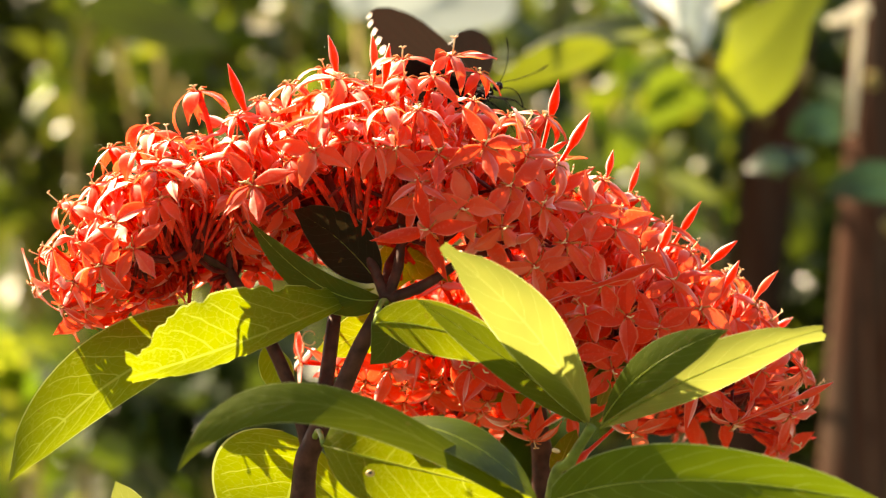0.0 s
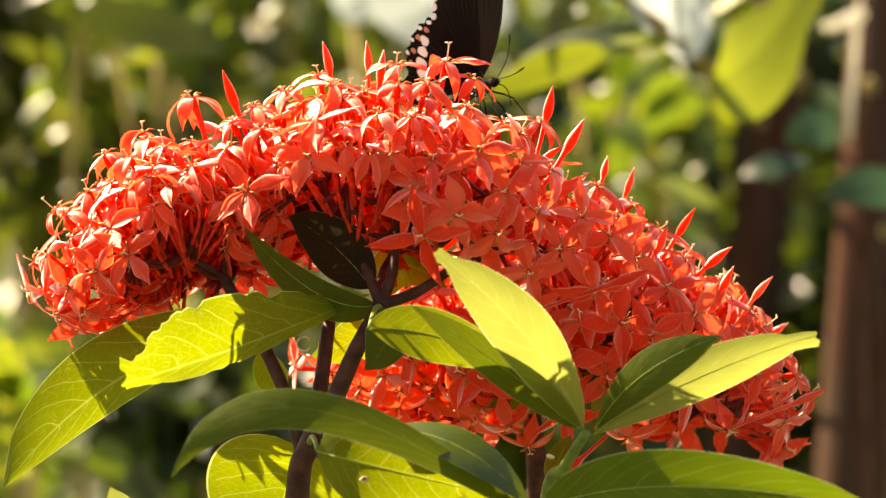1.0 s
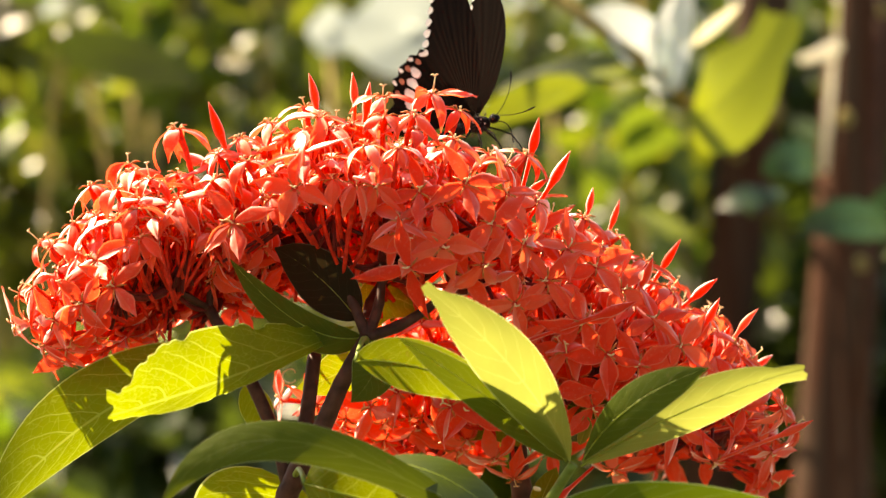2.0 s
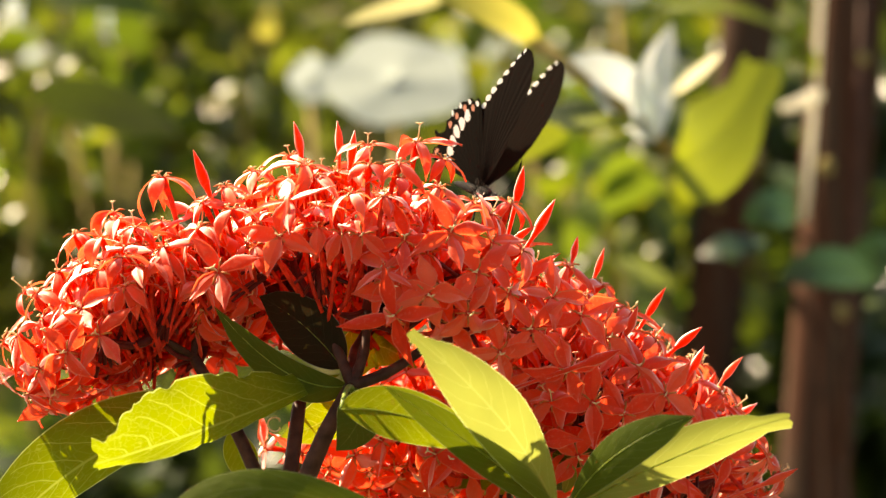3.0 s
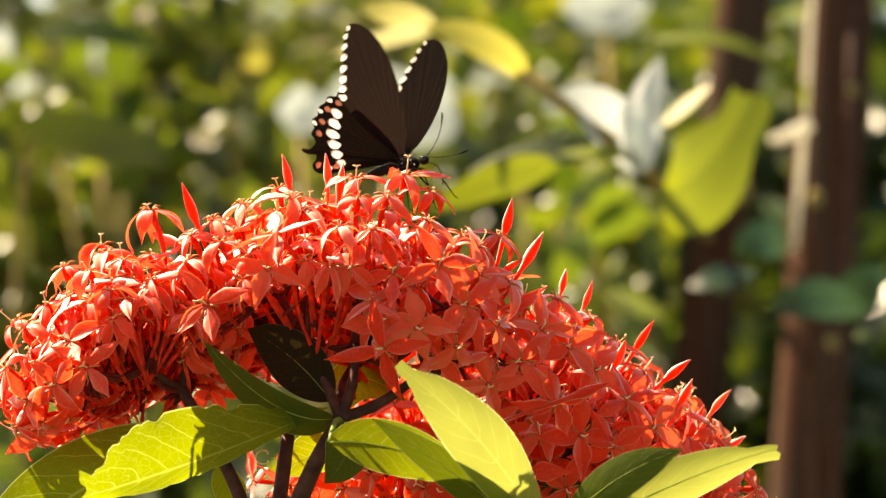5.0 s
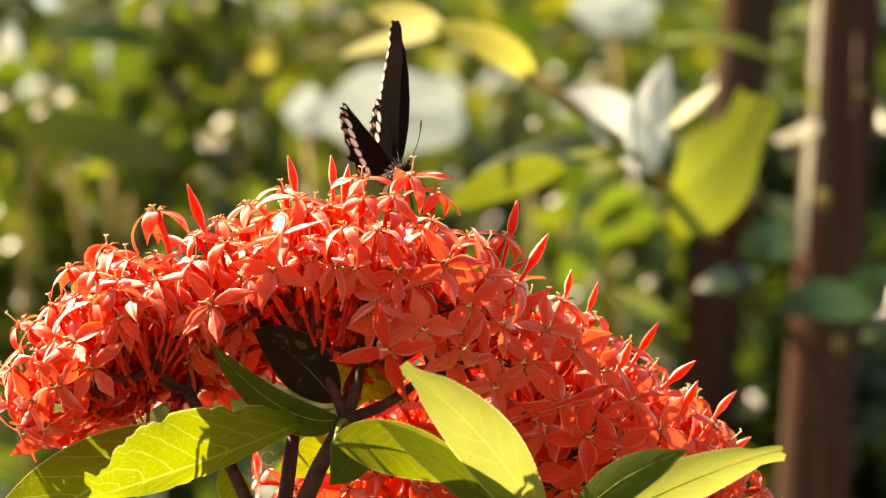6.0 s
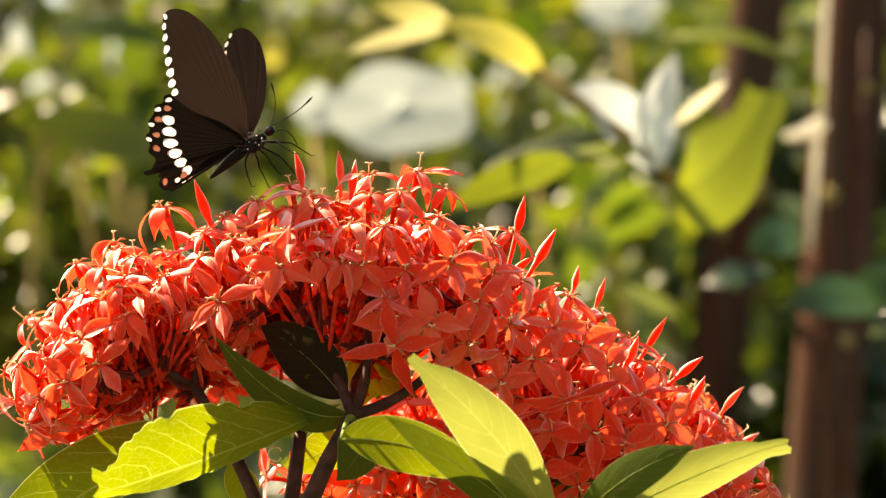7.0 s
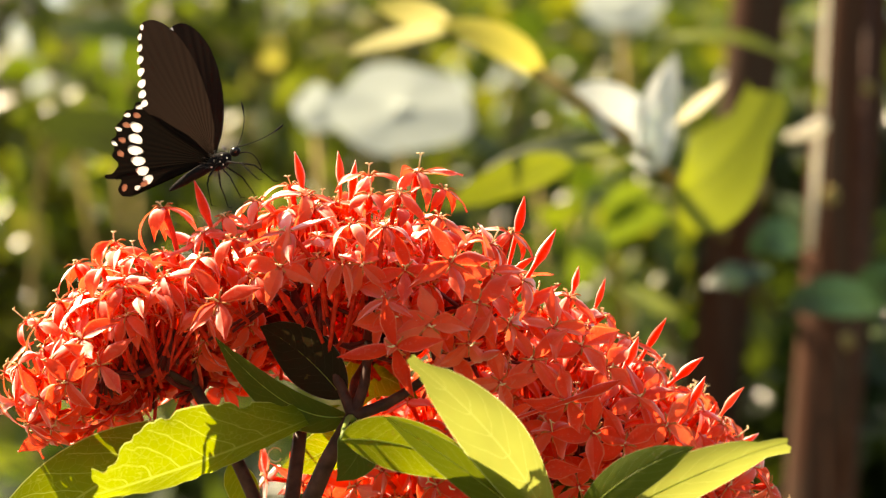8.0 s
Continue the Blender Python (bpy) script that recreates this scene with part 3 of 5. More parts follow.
spread(middle, "flat", 905, 330, -0.037, 0.35, -1, 0.10, 0.5, 1.05, 34)
spread(middle, "loose", 932, 275, -0.027, 0.55, -0.8, 0.40, 0.2, 1.0, 28)
spread(middle, "loose", 888, 402, -0.039, 0.25, -1, -0.05, 0.8, 1.0, 28)
spread(middle, "flat", 1003, 430, -0.023, 0.35, -0.95, 0.05, 0.75, 1.1, 36)
spread(middle, "loose", 960, 365, -0.029, 0.45, -0.9, 0.15, 0.3, 1.0, 28)
spread(middle, "flat", 1066, 503, -0.027, 0.40, -0.75, -0.45, 0.55, 1.0, 34)
spread(middle, "loose", 945, 470, -0.027, 0.30, -0.95, -0.15, 0.2, 1.0, 26)
spread(middle, "loose", 985, 290, -0.014, 0.6, -0.5, 0.7, 1.5, 1.0, 18)
outer = flower_head("scarlet red flower head leaning outward over the chewed leaf", (300, 470), 0.0,
            [(-15, 170), (10, 215), (30, 270), (45, 285), (64, 270), (83, 262), (101, 238), (117, 222), (133, 208), (153, 228), (187, 250), (205, 232), (222, 190), (240, 100)],
            0.038, [(-1, -0.62), (0.1, -0.62), (0.5, -0.2), (1, -0.1)], [(-0.9, -0.5), (-0.72, 0.25), (-0.45, 0.58), (1, 0.62)], 165, [(405, 480, 0.0), (338, 440, -0.012), (320, 415, 0.015), (415, 395, 0.005)], 0.02, 8, [(385, 425, 110, 78, 0.018), (290, 500, 90, 45, 0.010)])
spread(outer, "arched", 196, 262, 0.000, -0.35, -0.11, 0.95, 0.3, 1.05, 34)
spread(outer, "loose", 268, 238, 0.002, -0.20, -0.14, 1, 0.8, 1.05, 24)
spread(outer, "arched", 300, 250, -0.012, -0.20, -0.20, 0.9, 0.2, 1.0, 24)
spread(outer, "arched", 240, 322, -0.024, -0.35, -0.27, 0.8, 0.9, 1.15, 34)
spread(outer, "arched", 305, 318, -0.026, -0.20, -0.27, 0.85, 0.4, 1.05, 26)
spread(outer, "loose", 165, 328, -0.006, -0.45, -0.18, 0.85, 0.7, 1.05, 26)
spread(outer, "arched", 128, 368, -0.008, -0.60, -0.14, 0.80, 0.1, 1.15, 34)
spread(outer, "flat", 205, 392, -0.028, -0.35, -0.85, 0.45, 0.5, 1.1, 34)
spread(outer, "arched", 92, 440, -0.010, -0.90, -0.30, 0.40, 0.6, 1.05, 36)
spread(outer, "arched", 150, 438, -0.026, -0.60, -0.75, 0.30, 0.2, 1.0, 28)
spread(outer, "flat", 236, 440, -0.034, -0.20, -0.95, 0.15, 0.9, 1.05, 30)
spread(outer, "loose", 88, 502, -0.004, -0.85, -0.25, -0.50, 0.4, 1.1, 34)
spread(outer, "flat", 130, 500, -0.022, -0.55, -0.75, -0.35, 0.3, 1.0, 28)
spread(outer, "loose", 160, 538, -0.012, -0.20, -0.45, -0.90, 0.2, 1.15, 30)
spread(outer, "loose", 205, 530, -0.010, -0.10, -0.55, -0.80, 0.9, 0.9, 22)
spread(outer, "flat", 180, 470, -0.030, -0.35, -0.90, -0.10, 0.6, 0.95, 24)
spread(outer, "loose", 345, 400, 0.018, -0.1, -0.9, 0.2, 0.4, 1.0, 8)
spread(outer, "flat", 62, 508, 0.002, -0.75, -0.45, -0.45, 0.2, 1.05, 20)
spread(outer, "arched", 108, 362, 0.002, -0.75, -0.11, 0.65, 0.5, 1.05, 18)
spread(outer, "loose", 152, 552, -0.004, -0.20, -0.50, -0.85, 0.5, 1.1, 18)
spread(outer, "arched", 70, 452, 0.004, -0.90, -0.20, 0.35, 0.1, 1.0, 18)
spread(outer, "loose", 262, 224, 0.010, -0.15, -0.11, 1, 0.3, 1.0, 14)
finish(outer)
finish(middle)
rear = flower_head("broad scarlet red flower head in partial shade behind the leaves", (1045, 655), 0.055,
            [(-38, 395), (-20, 425), (0, 400), (20, 355), (40, 306), (60, 306), (90, 355), (120, 300), (150, 360), (165, 420), (185, 480), (205, 420), (215, 360)],
            0.075, [(-1, -0.40), (1, -0.40)], [(-1, -0.12), (1, -0.12)], 255, [(985, 665, 0.055), (880, 660, 0.045), (1120, 660, 0.035), (1260, 690, 0.04), (1060, 600, 0.05), (760, 660, 0.05)], 0.10, 12)
spread(rear, "bud", 1342, 520, 0.02, 0.55, 0, 0.8, 0.3, 0.95, 8)
spread(rear, "bud", 1260, 462, 0.02, 0.7, 0, 0.6, 1.2, 1.0, 8)
spread(rear, "bud", 1206, 410, 0.03, 0.5, 0, 0.8, 2.1, 1.0, 8)
spread(rear, "bud", 1415, 704, 0.0, 1, -0.1, 0.4, 0.9, 1.0, 10)
spread(rear, "bud", 1076, 306, 0.03, 0.25, 0, 1, 1.4, 0.75, 8)
spread(rear, "bud", 1116, 335, 0.03, 0.4, 0, 1, 0.7, 0.8, 8)
spread(rear, "bud", 1168, 440, 0.005, 0.5, -0.3, 0.9, 0.5, 1.0, 8)
spread(rear, "bud", 1285, 505, 0.010, 0.5, -0.2, 0.9, 1.5, 0.9, 8)
spread(rear, "arched", 1040, 314, 0.020, 0.20, -0.35, 0.90, 0.1, 1.0, 26)
spread(rear, "arched", 1068, 318, 0.008, 0.25, -0.45, 0.85, 0.8, 1.05, 22)
spread(rear, "arched", 1128, 350, 0.020, 0.50, -0.35, 0.85, 0.15, 1.05, 28)
spread(rear, "arched", 1010, 312, 0.010, 0.30, -0.35, 0.90, 0.7, 1.0, 22)
spread(rear, "arched", 1178, 395, 0.020, 0.45, -0.40, 0.80, 0.5, 1.0, 28)
spread(rear, "arched", 1222, 446, 0.015, 0.50, -0.40, 0.75, 0.2, 1.0, 28)
spread(rear, "arched", 1290, 494, 0.015, 0.55, -0.40, 0.70, 0.9, 1.0, 28)
spread(rear, "arched", 1340, 545, 0.015, 0.60, -0.35, 0.70, 0.4, 0.95, 28)
spread(rear, "arched", 1365, 568, 0.020, 0.70, -0.30, 0.60, 0.8, 0.9, 22)
spread(rear, "loose", 968, 292, 0.020, 0.20, -0.35, 0.90, 0.0, 1.0, 12)
spread(rear, "flat", 985, 345, -0.010, 0.20, -0.80, 0.55, 0.5, 1.0, 22)
spread(rear, "flat", 1040, 372, -0.015, 0.30, -0.80, 0.50, 1.2, 1.05, 26)
spread(rear, "flat", 1090, 405, -0.012, 0.40, -0.80, 0.50, 0.4, 1.05, 26)
spread(rear, "flat", 1135, 445, -0.010, 0.45, -0.80, 0.40, 0.8, 1.05, 26)
spread(rear, "arched", 1100, 372, 0.000, 0.35, -0.60, 0.75, 0.3, 1.0, 20)
spread(rear, "flat", 1195, 500, -0.008, 0.45, -0.85, 0.25, 0.3, 1.0, 28)
spread(rear, "flat", 1240, 545, -0.006, 0.45, -0.85, 0.20, 0.9, 1.0, 28)
spread(rear, "flat", 1110, 560, -0.016, 0.15, -0.95, 0.05, 0.1, 1.1, 34)
spread(rear, "flat", 1165, 580, -0.014, 0.25, -0.95, 0.0, 0.6, 1.0, 28)
spread(rear, "flat", 1280, 600, 0.000, 0.50, -0.80, 0.10, 0.5, 1.0, 26)
spread(rear, "flat", 1330, 620, 0.004, 0.60, -0.75, 0.10, 0.2, 1.0, 26)
spread(rear, "loose", 596, 650, 0.030, -0.40, -0.60, -0.50, 0.7, 0.95, 24)
spread(rear, "loose", 648, 676, 0.028, -0.30, -0.60, -0.70, 0.4, 1.0, 26)
spread(rear, "loose", 715, 682, 0.026, -0.10, -0.50, -0.90, 0.3, 1.1, 30)
spread(rear, "loose", 760, 672, 0.028, 0.05, -0.65, -0.70, 0.9, 1.0, 26)
spread(rear, "loose", 822, 690, 0.022, 0.0, -0.55, -0.85, 0.5, 1.1, 30)
spread(rear, "loose", 862, 712, 0.020, 0.2, -0.55, -0.85, 0.2, 1.0, 26)
spread(rear, "loose", 910, 745, 0.020, 0.2, -0.60, -0.80, 0.6, 1.0, 26)
spread(rear, "loose", 945, 780, 0.024, 0.1, -0.50, -0.90, 0.1, 0.9, 24)
spread(rear, "loose", 1010, 730, 0.020, 0.3, -0.70, -0.60, 0.4, 0.9, 24)
spread(rear, "loose", 1395, 620, 0.010, 0.80, -0.40, 0.30, 0.4, 1.0, 24)
spread(rear, "loose", 1420, 655, 0.014, 0.85, -0.30, -0.20, 0.6, 0.95, 22)
spread(rear, "loose", 1400, 735, 0.010, 0.55, -0.40, -0.75, 0.3, 1.0, 26)
spread(rear, "loose", 1300, 750, 0.004, 0.30, -0.50, -0.80, 0.8, 1.0, 24)
spread(rear, "loose", 1120, 765, 0.006, -0.10, -0.60, -0.75, 0.2, 1.0, 24)
spread(rear, "bud", 1040, 800, 0.010, -0.6, -0.4, -0.5, 0.2, 1.0, 8)
spread(rear, "flat", 532, 640, 0.050, -0.85, -0.45, 0.15, 0.3, 1.0, 30)
spread(rear, "flat", 600, 640, 0.045, -0.30, -0.75, 0.45, 0.6, 0.95, 22)
spread(rear, "loose", 640, 690, 0.040, -0.25, -0.60, -0.65, 0.2, 1.0, 24)
spread(rear, "flat", 715, 715, 0.040, 0.05, -0.70, -0.60, 0.5, 1.15, 34)
spread(rear, "flat", 770, 690, 0.038, 0.10, -0.90, -0.30, 0.1, 1.0, 28)
spread(rear, "flat", 845, 730, 0.040, 0.10, -0.75, -0.55, 0.8, 1.15, 34)
finish(rear)

# ---- leaves of the shrub ----
bright_leaf = leaf_part(shrub, at(1042, 748, -0.060), at(945, 590, -0.092), at(783, 438, -0.105), 104, (0.40, -0.88, 0.0), YOUNG,
          "bright yellow-green young leaf catching the sun", fold=0.20, twist=-10, belly=0.5, seed=1, wave=0.02, left=1.0, right=1.05, ribbed=False, cup=0.32, blunt=0.20)
leaf_part(shrub, at(1035, 748, -0.060), at(900, 640, -0.088), at(735, 528, -0.092), 66, (0.3, -0.75, -0.6), SHADE_LEAF,
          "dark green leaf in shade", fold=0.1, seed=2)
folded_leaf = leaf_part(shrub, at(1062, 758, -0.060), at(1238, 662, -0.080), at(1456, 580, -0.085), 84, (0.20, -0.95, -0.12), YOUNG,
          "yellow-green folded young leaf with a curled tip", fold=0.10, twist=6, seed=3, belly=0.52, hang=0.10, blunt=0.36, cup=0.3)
leaf_part(shrub, at(1064, 750, -0.060), at(1150, 652, -0.084), at(1288, 584, -0.084), 74, (-0.2, -0.88, 0.32), SHADE_LEAF,
          "young leaf behind the folded one, darkened for shade", fold=0.03, seed=23, belly=0.55)
leaf_part(shrub, at(972, 890, -0.07), at(1220, 850, -0.122), at(1590, 900, -0.13), 120, (-0.05, -0.95, 0.05), BROAD,
          "broad mature green leaf seen edge on", fold=0.25, seed=4, belly=0.42)
leaf_part(shrub, at(965, 918, -0.10), at(556, 714, -0.12), at(313, 836, -0.12), 76, (0.1, -0.83, 0.52), SHADE_LEAF,
          "long arching leaf, green darkened for shade", ribbed=False, fold=0.03, seed=5, belly=0.5)
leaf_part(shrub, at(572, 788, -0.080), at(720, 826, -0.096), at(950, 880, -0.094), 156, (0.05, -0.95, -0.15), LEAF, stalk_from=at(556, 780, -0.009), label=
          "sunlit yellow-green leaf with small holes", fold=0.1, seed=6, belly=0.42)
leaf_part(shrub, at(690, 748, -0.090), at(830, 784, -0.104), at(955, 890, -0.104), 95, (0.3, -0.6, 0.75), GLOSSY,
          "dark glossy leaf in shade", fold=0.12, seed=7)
leaf_part(shrub, at(556, 788, 0.002), at(512, 880, 0.004), at(492, 1010, -0.010), 296, (0.0, -0.95, -0.15), LEAF, stalk_from=at(550, 812, -0.004), label=
          "sunlit green leaf crossed by sharp shadows", fold=0.12, seed=8, belly=0.4)
leaf_part(shrub, at(662, 512, -0.012), at(428, 606, -0.056), at(222, 670, -0.090), 165, (-0.1, -0.95, -0.08), LEAF,
          "sunlit green leaf with a chewed edge", fold=0.12, seed=9, belly=0.58, torn=0.24, wave=0.02, blunt=0.46, left=0.30, right=1.16, ribbed=False, n=60, m=6, bites=((0.66, 0.07, 0.010), (0.79, 0.12, 0.012), (0.87, 0.10, 0.015), (0.94, 0.28, 0.022)))
leaf_part(shrub, at(470, 560, 0.0), at(215, 665, -0.012), at(15, 855, -0.034), 165, (-0.2, -0.95, -0.08), LEAF,
          "long pointed yellow-green leaf with net veins", fold=0.03, seed=10, belly=0.5, left=0.5, right=1.05, ribbed=False)
leaf_part(shrub, at(668, 500, -0.018), at(600, 425, -0.016), at(520, 372, -0.012), 105, (0.1, -0.85, -0.5), SHADE_AND_GNAWED,
          "leaf under the flower head, browned to paint its shade", fold=0.1, seed=11)
leaf_part(shrub, at(676, 530, -0.020), at(566, 506, -0.026), at(440, 390, -0.030), 72, (-0.1, -0.9, -0.1), SHADE_LEAF,
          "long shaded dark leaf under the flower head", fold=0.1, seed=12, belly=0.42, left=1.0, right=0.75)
leaf_part(shrub, at(690, 535, -0.030), at(695, 590, -0.038), at(655, 645, -0.040), 80, (0.1, -0.95, 0.1), SHADE_LEAF,
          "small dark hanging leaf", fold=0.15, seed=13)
leaf_part(shrub, at(664, 572, -0.064), at(780, 584, -0.078), at(935, 644, -0.080), 92, (0.1, -0.95, -0.20), LEAF, stalk_from=at(686, 540, -0.026), label=
          "sunlit yellow-green leaf behind the stem", fold=0.1, seed=14)
leaf_part(shrub, at(690, 540, 0.02), at(640, 590, 0.022), at(560, 620, 0.025), 80, (0.1, -0.95, -0.08), LEAF,
          "sunlit yellow-green leaf behind the stem", fold=0.1, seed=15)
leaf_part(shrub, at(690, 520, 0.025), at(720, 460, 0.03), at(800, 500, 0.03), 90, (0.1, -0.95, -0.08), LEAF,
          "sunlit yellow-green leaf behind the stem", fold=0.1, seed=16)
leaf_part(shrub, at(300, 1000, 0.0), at(240, 920, 0.0), at(205, 852, 0.0), 70, (0.2, -0.9, 0.3), YOUNG,
          "young green leaf tip", fold=0.2, seed=17)
leaf_part(shrub, at(962, 720, 0.045), at(910, 690, 0.03), at(850, 715, 0.02), 55, (0.1, -0.9, 0.3), LEAF,
          "small green leaf on the flower stalk", fold=0.15, seed=18)
leaf_part(shrub, at(985, 840, 0.02), at(1000, 800, 0.01), at(1020, 760, 0.005), 50, (0.3, -0.9, 0.1), LEAF,
          "small green leaf on the flower stalk", fold=0.15, seed=19)
leaf_part(shrub, at(1060, 720, 0.0), at(1070, 690, -0.008), at(1068, 668, -0.01), 24, (0.1, -0.9, 0.1), YOUNG,
          "tiny unfolding leaf at the shoot tip", fold=0.4, seed=20)
leaf_part(shrub, at(475, 610, 0.015), at(490, 660, 0.01), at(512, 700, 0.01), 60, (0.2, -0.9, 0.1), LEAF,
          "narrow hanging green leaf", fold=0.3, seed=21)
leaf_part(shrub, at(1040, 650, 0.01), at(1080, 655, 0.0), at(1120, 650, 0.0), 45, (0.1, -0.9, 0.2), SHADE_LEAF,
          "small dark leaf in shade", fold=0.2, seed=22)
# small dry things caught on the shrub
bm = bmesh.new()
tube(bm, [at(546 + 11 * math.cos(a), 605 + 9 * math.sin(a) - 2 * a, -0.012 + 0.001 * a) for a in (0.4 * k for k in range(17))], 0.00035, 6)
part("tendril", bm, STYLE, shrub, "dry pale curled tendril")
bm = bmesh.new()
blob(bm, at(655, 838, -0.097), (0.0015, 0.0004, 0.0011), None, 12, 8)
part("gall", bm, STYLE, shrub, "pale ring of a gnawed hole")
bm = bmesh.new()
blob(bm, at(655, 837, -0.0976), (0.0008, 0.0003, 0.0006), None, 10, 6)
part("gall", bm, SHADE_AND_GNAWED, shrub, "dark gnawed spot")
bm = bmesh.new()
blob(bm, at(984, 798, -0.045), (0.0016, 0.0010, 0.0008), Matrix.Rotation(0.3, 3, "Y"), 10, 7)
part("scale", bm, STYLE, shrub, "pale dry bud scale")
hinge(bright_leaf, at(1042, 748, -0.060))
hinge(folded_leaf, at(1062, 758, -0.060))


# ---- the garden behind ----
def past(u, v, y):
    """As at(), counted from the higher view."""
    return at(u + 72, v - 199, y)


BARK = bark_material("reddish_brown_bark", (0.026, 0.011, 0.007), (0.100, 0.039, 0.022), 0.12, 26.0, (0.056, 0.049, 0.035))
CANE = bark_material("pale_dry_cane", (0.62, 0.59, 0.48), (0.84, 0.82, 0.72), 0.1, 120)
thin(CANE.node_tree, CANE.node_tree.nodes["Principled BSDF"], (0.86, 0.84, 0.72), 0.5)
BRANCH = bark_material("olive_branch", (0.18, 0.14, 0.05), (0.42, 0.33, 0.13), 0.3, 80)
WHITE = plain("white_petal", (0.60, 0.66, 0.64), 0.85, 0.06, 20)
thin(WHITE.node_tree, WHITE.node_tree.nodes["Principled BSDF"], (0.31, 0.37, 0.355), 0.60)


def foliage_material(name, stops, through_stops, fac=0.45, rough=0.42):
    m, nt, n, b = nodes_of(name)
    isl = n.new("ShaderNodeNewGeometry").outputs["Random Per Island"]
    g = noise_of(nt, 30, 3)
    k = maths(nt, "ADD", maths(nt, "MULTIPLY", isl, 0.75), maths(nt, "MULTIPLY", g, 0.25))
    nt.links.new(ramp(nt, k, stops), b.inputs["Base Color"])
    b.inputs["Roughness"].default_value = rough
    bumped(nt, b, g, 0.3, 0.003)
    thin(nt, b, ramp(nt, k, through_stops), fac)
    return m


GREENS = foliage_material("mixed_green_leaves", [(0.1, (0.025, 0.05, 0.012)), (0.5, (0.06, 0.11, 0.015)), (0.9, (0.12, 0.15, 0.02))],
                          [(0.1, (0.045, 0.10, 0.008)), (0.5, (0.135, 0.185, 0.012)), (0.9, (0.30, 0.31, 0.02))])
FRESH = foliage_material("fresh_green_leaves", [(0.1, (0.04, 0.08, 0.012)), (0.9, (0.12, 0.18, 0.02))],
                         [(0.1, (0.11, 0.20, 0.012)), (0.5, (0.24, 0.33, 0.025)), (0.9, (0.44, 0.48, 0.045))], 0.5, 0.38)
OLIVES = foliage_material("olive_brown_leaves", [(0.1, (0.03, 0.03, 0.01)), (0.5, (0.08, 0.085, 0.015)), (0.9, (0.15, 0.12, 0.025))],
                          [(0.1, (0.042, 0.065, 0.008)), (0.5, (0.115, 0.180, 0.012)), (0.9, (0.27, 0.295, 0.03))], 0.4, 0.40)
# Green darkened for foliage standing in shade; the shade is in the colour.
SHADE_GREENS = foliage_material("shade_dark_leaves", [(0.1, (0.012, 0.03, 0.010)), (0.9, (0.035, 0.065, 0.014))],
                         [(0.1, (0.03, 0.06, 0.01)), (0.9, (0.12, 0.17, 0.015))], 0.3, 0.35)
TEALS = foliage_material("blue_green_leaves", [(0.1, (0.010, 0.032, 0.016)), (0.9, (0.022, 0.06, 0.03))],
                         [(0.1, (0.025, 0.08, 0.03)), (0.9, (0.05, 0.13, 0.04))], 0.25, 0.42)
# Whitish base colour imitates sky glare on glossy green leaves.
GLARES = foliage_material("glare_pale_leaf", [(0.1, (0.56, 0.62, 0.60)), (0.9, (0.74, 0.78, 0.76))],
                         [(0.1, (0.52, 0.59, 0.58)), (0.9, (0.66, 0.73, 0.71))], 0.6, 0.5)
LIMES = foliage_material("lime_green_leaf", [(0.1, (0.14, 0.19, 0.02)), (0.9, (0.22, 0.26, 0.03))],
                         [(0.1, (0.17, 0.22, 0.014)), (0.9, (0.28, 0.30, 0.02))], 0.5, 0.40)
GOLDS = foliage_material("yellow_leaf", [(0.1, (0.54, 0.48, 0.07)), (0.9, (0.66, 0.60, 0.16))],
                         [(0.1, (0.42, 0.39, 0.06)), (0.9, (0.52, 0.49, 0.12))], 0.5, 0.6)

PALES = foliage_material("pale_yellow_leaf", [(0.1, (0.55, 0.52, 0.28)), (0.9, (0.65, 0.62, 0.36))],
                         [(0.1, (0.50, 0.48, 0.22)), (0.9, (0.58, 0.56, 0.28))], 0.5, 0.6)


def scatter(name, parent, centre, size, count, length, mat, seed, label=""):
    """Many small folded leaves in a loose cloud with an uneven edge, as one part."""
    rs = np.random.RandomState(seed)
    verts, faces = [], []
    clumps = rs.uniform(-1, 1, (max(4, count // 22), 3))
    clumps = clumps[(clumps ** 2).sum(1) < 1.15]
    sizes = rs.uniform(0.12, 0.34, len(clumps))
    for i in range(count):
        c = rs.randint(len(clumps))
        p = clumps[c] + rs.normal(0, 1, 3) * sizes[c]
        p = np.array(centre) + p * np.array(size)
        d = Vector(rs.normal(0, 1, 3) + np.array([0, 0, -0.2])).normalized()
        nrm = Vector(rs.normal(0, 1, 3) + np.array([0, 0, 1.0]))
        sd = d.cross(nrm).normalized()
        nn = sd.cross(d)
        ln = length * rs.uniform(0.55, 1.35)
        w = ln * rs.uniform(0.17, 0.30)
        o = Vector(p)
        base = len(verts)
        for s, k in ((0, 0.05), (0.25, 0.8), (0.5, 1.0), (0.78, 0.6), (1, 0.02)):
            mid = o + d * ln * s - nn * ln * 0.25 * s * s
            verts += [mid - sd * w * k + nn * w * k * 0.25, mid, mid + sd * w * k + nn * w * k * 0.25]
        for r in range(4):
            a = base + r * 3
            faces += [(a, a + 1, a + 4, a + 3), (a + 1, a + 2, a + 5, a + 4)]
    me = bpy.data.meshes.new(name)
    me.from_pydata([tuple(v) for v in verts], [], faces)
    me.materials.append(mat)
    me.polygons.foreach_set("use_smooth", [True] * len(me.polygons))
    return part(name, me, mat, parent, label, kind="stuff")


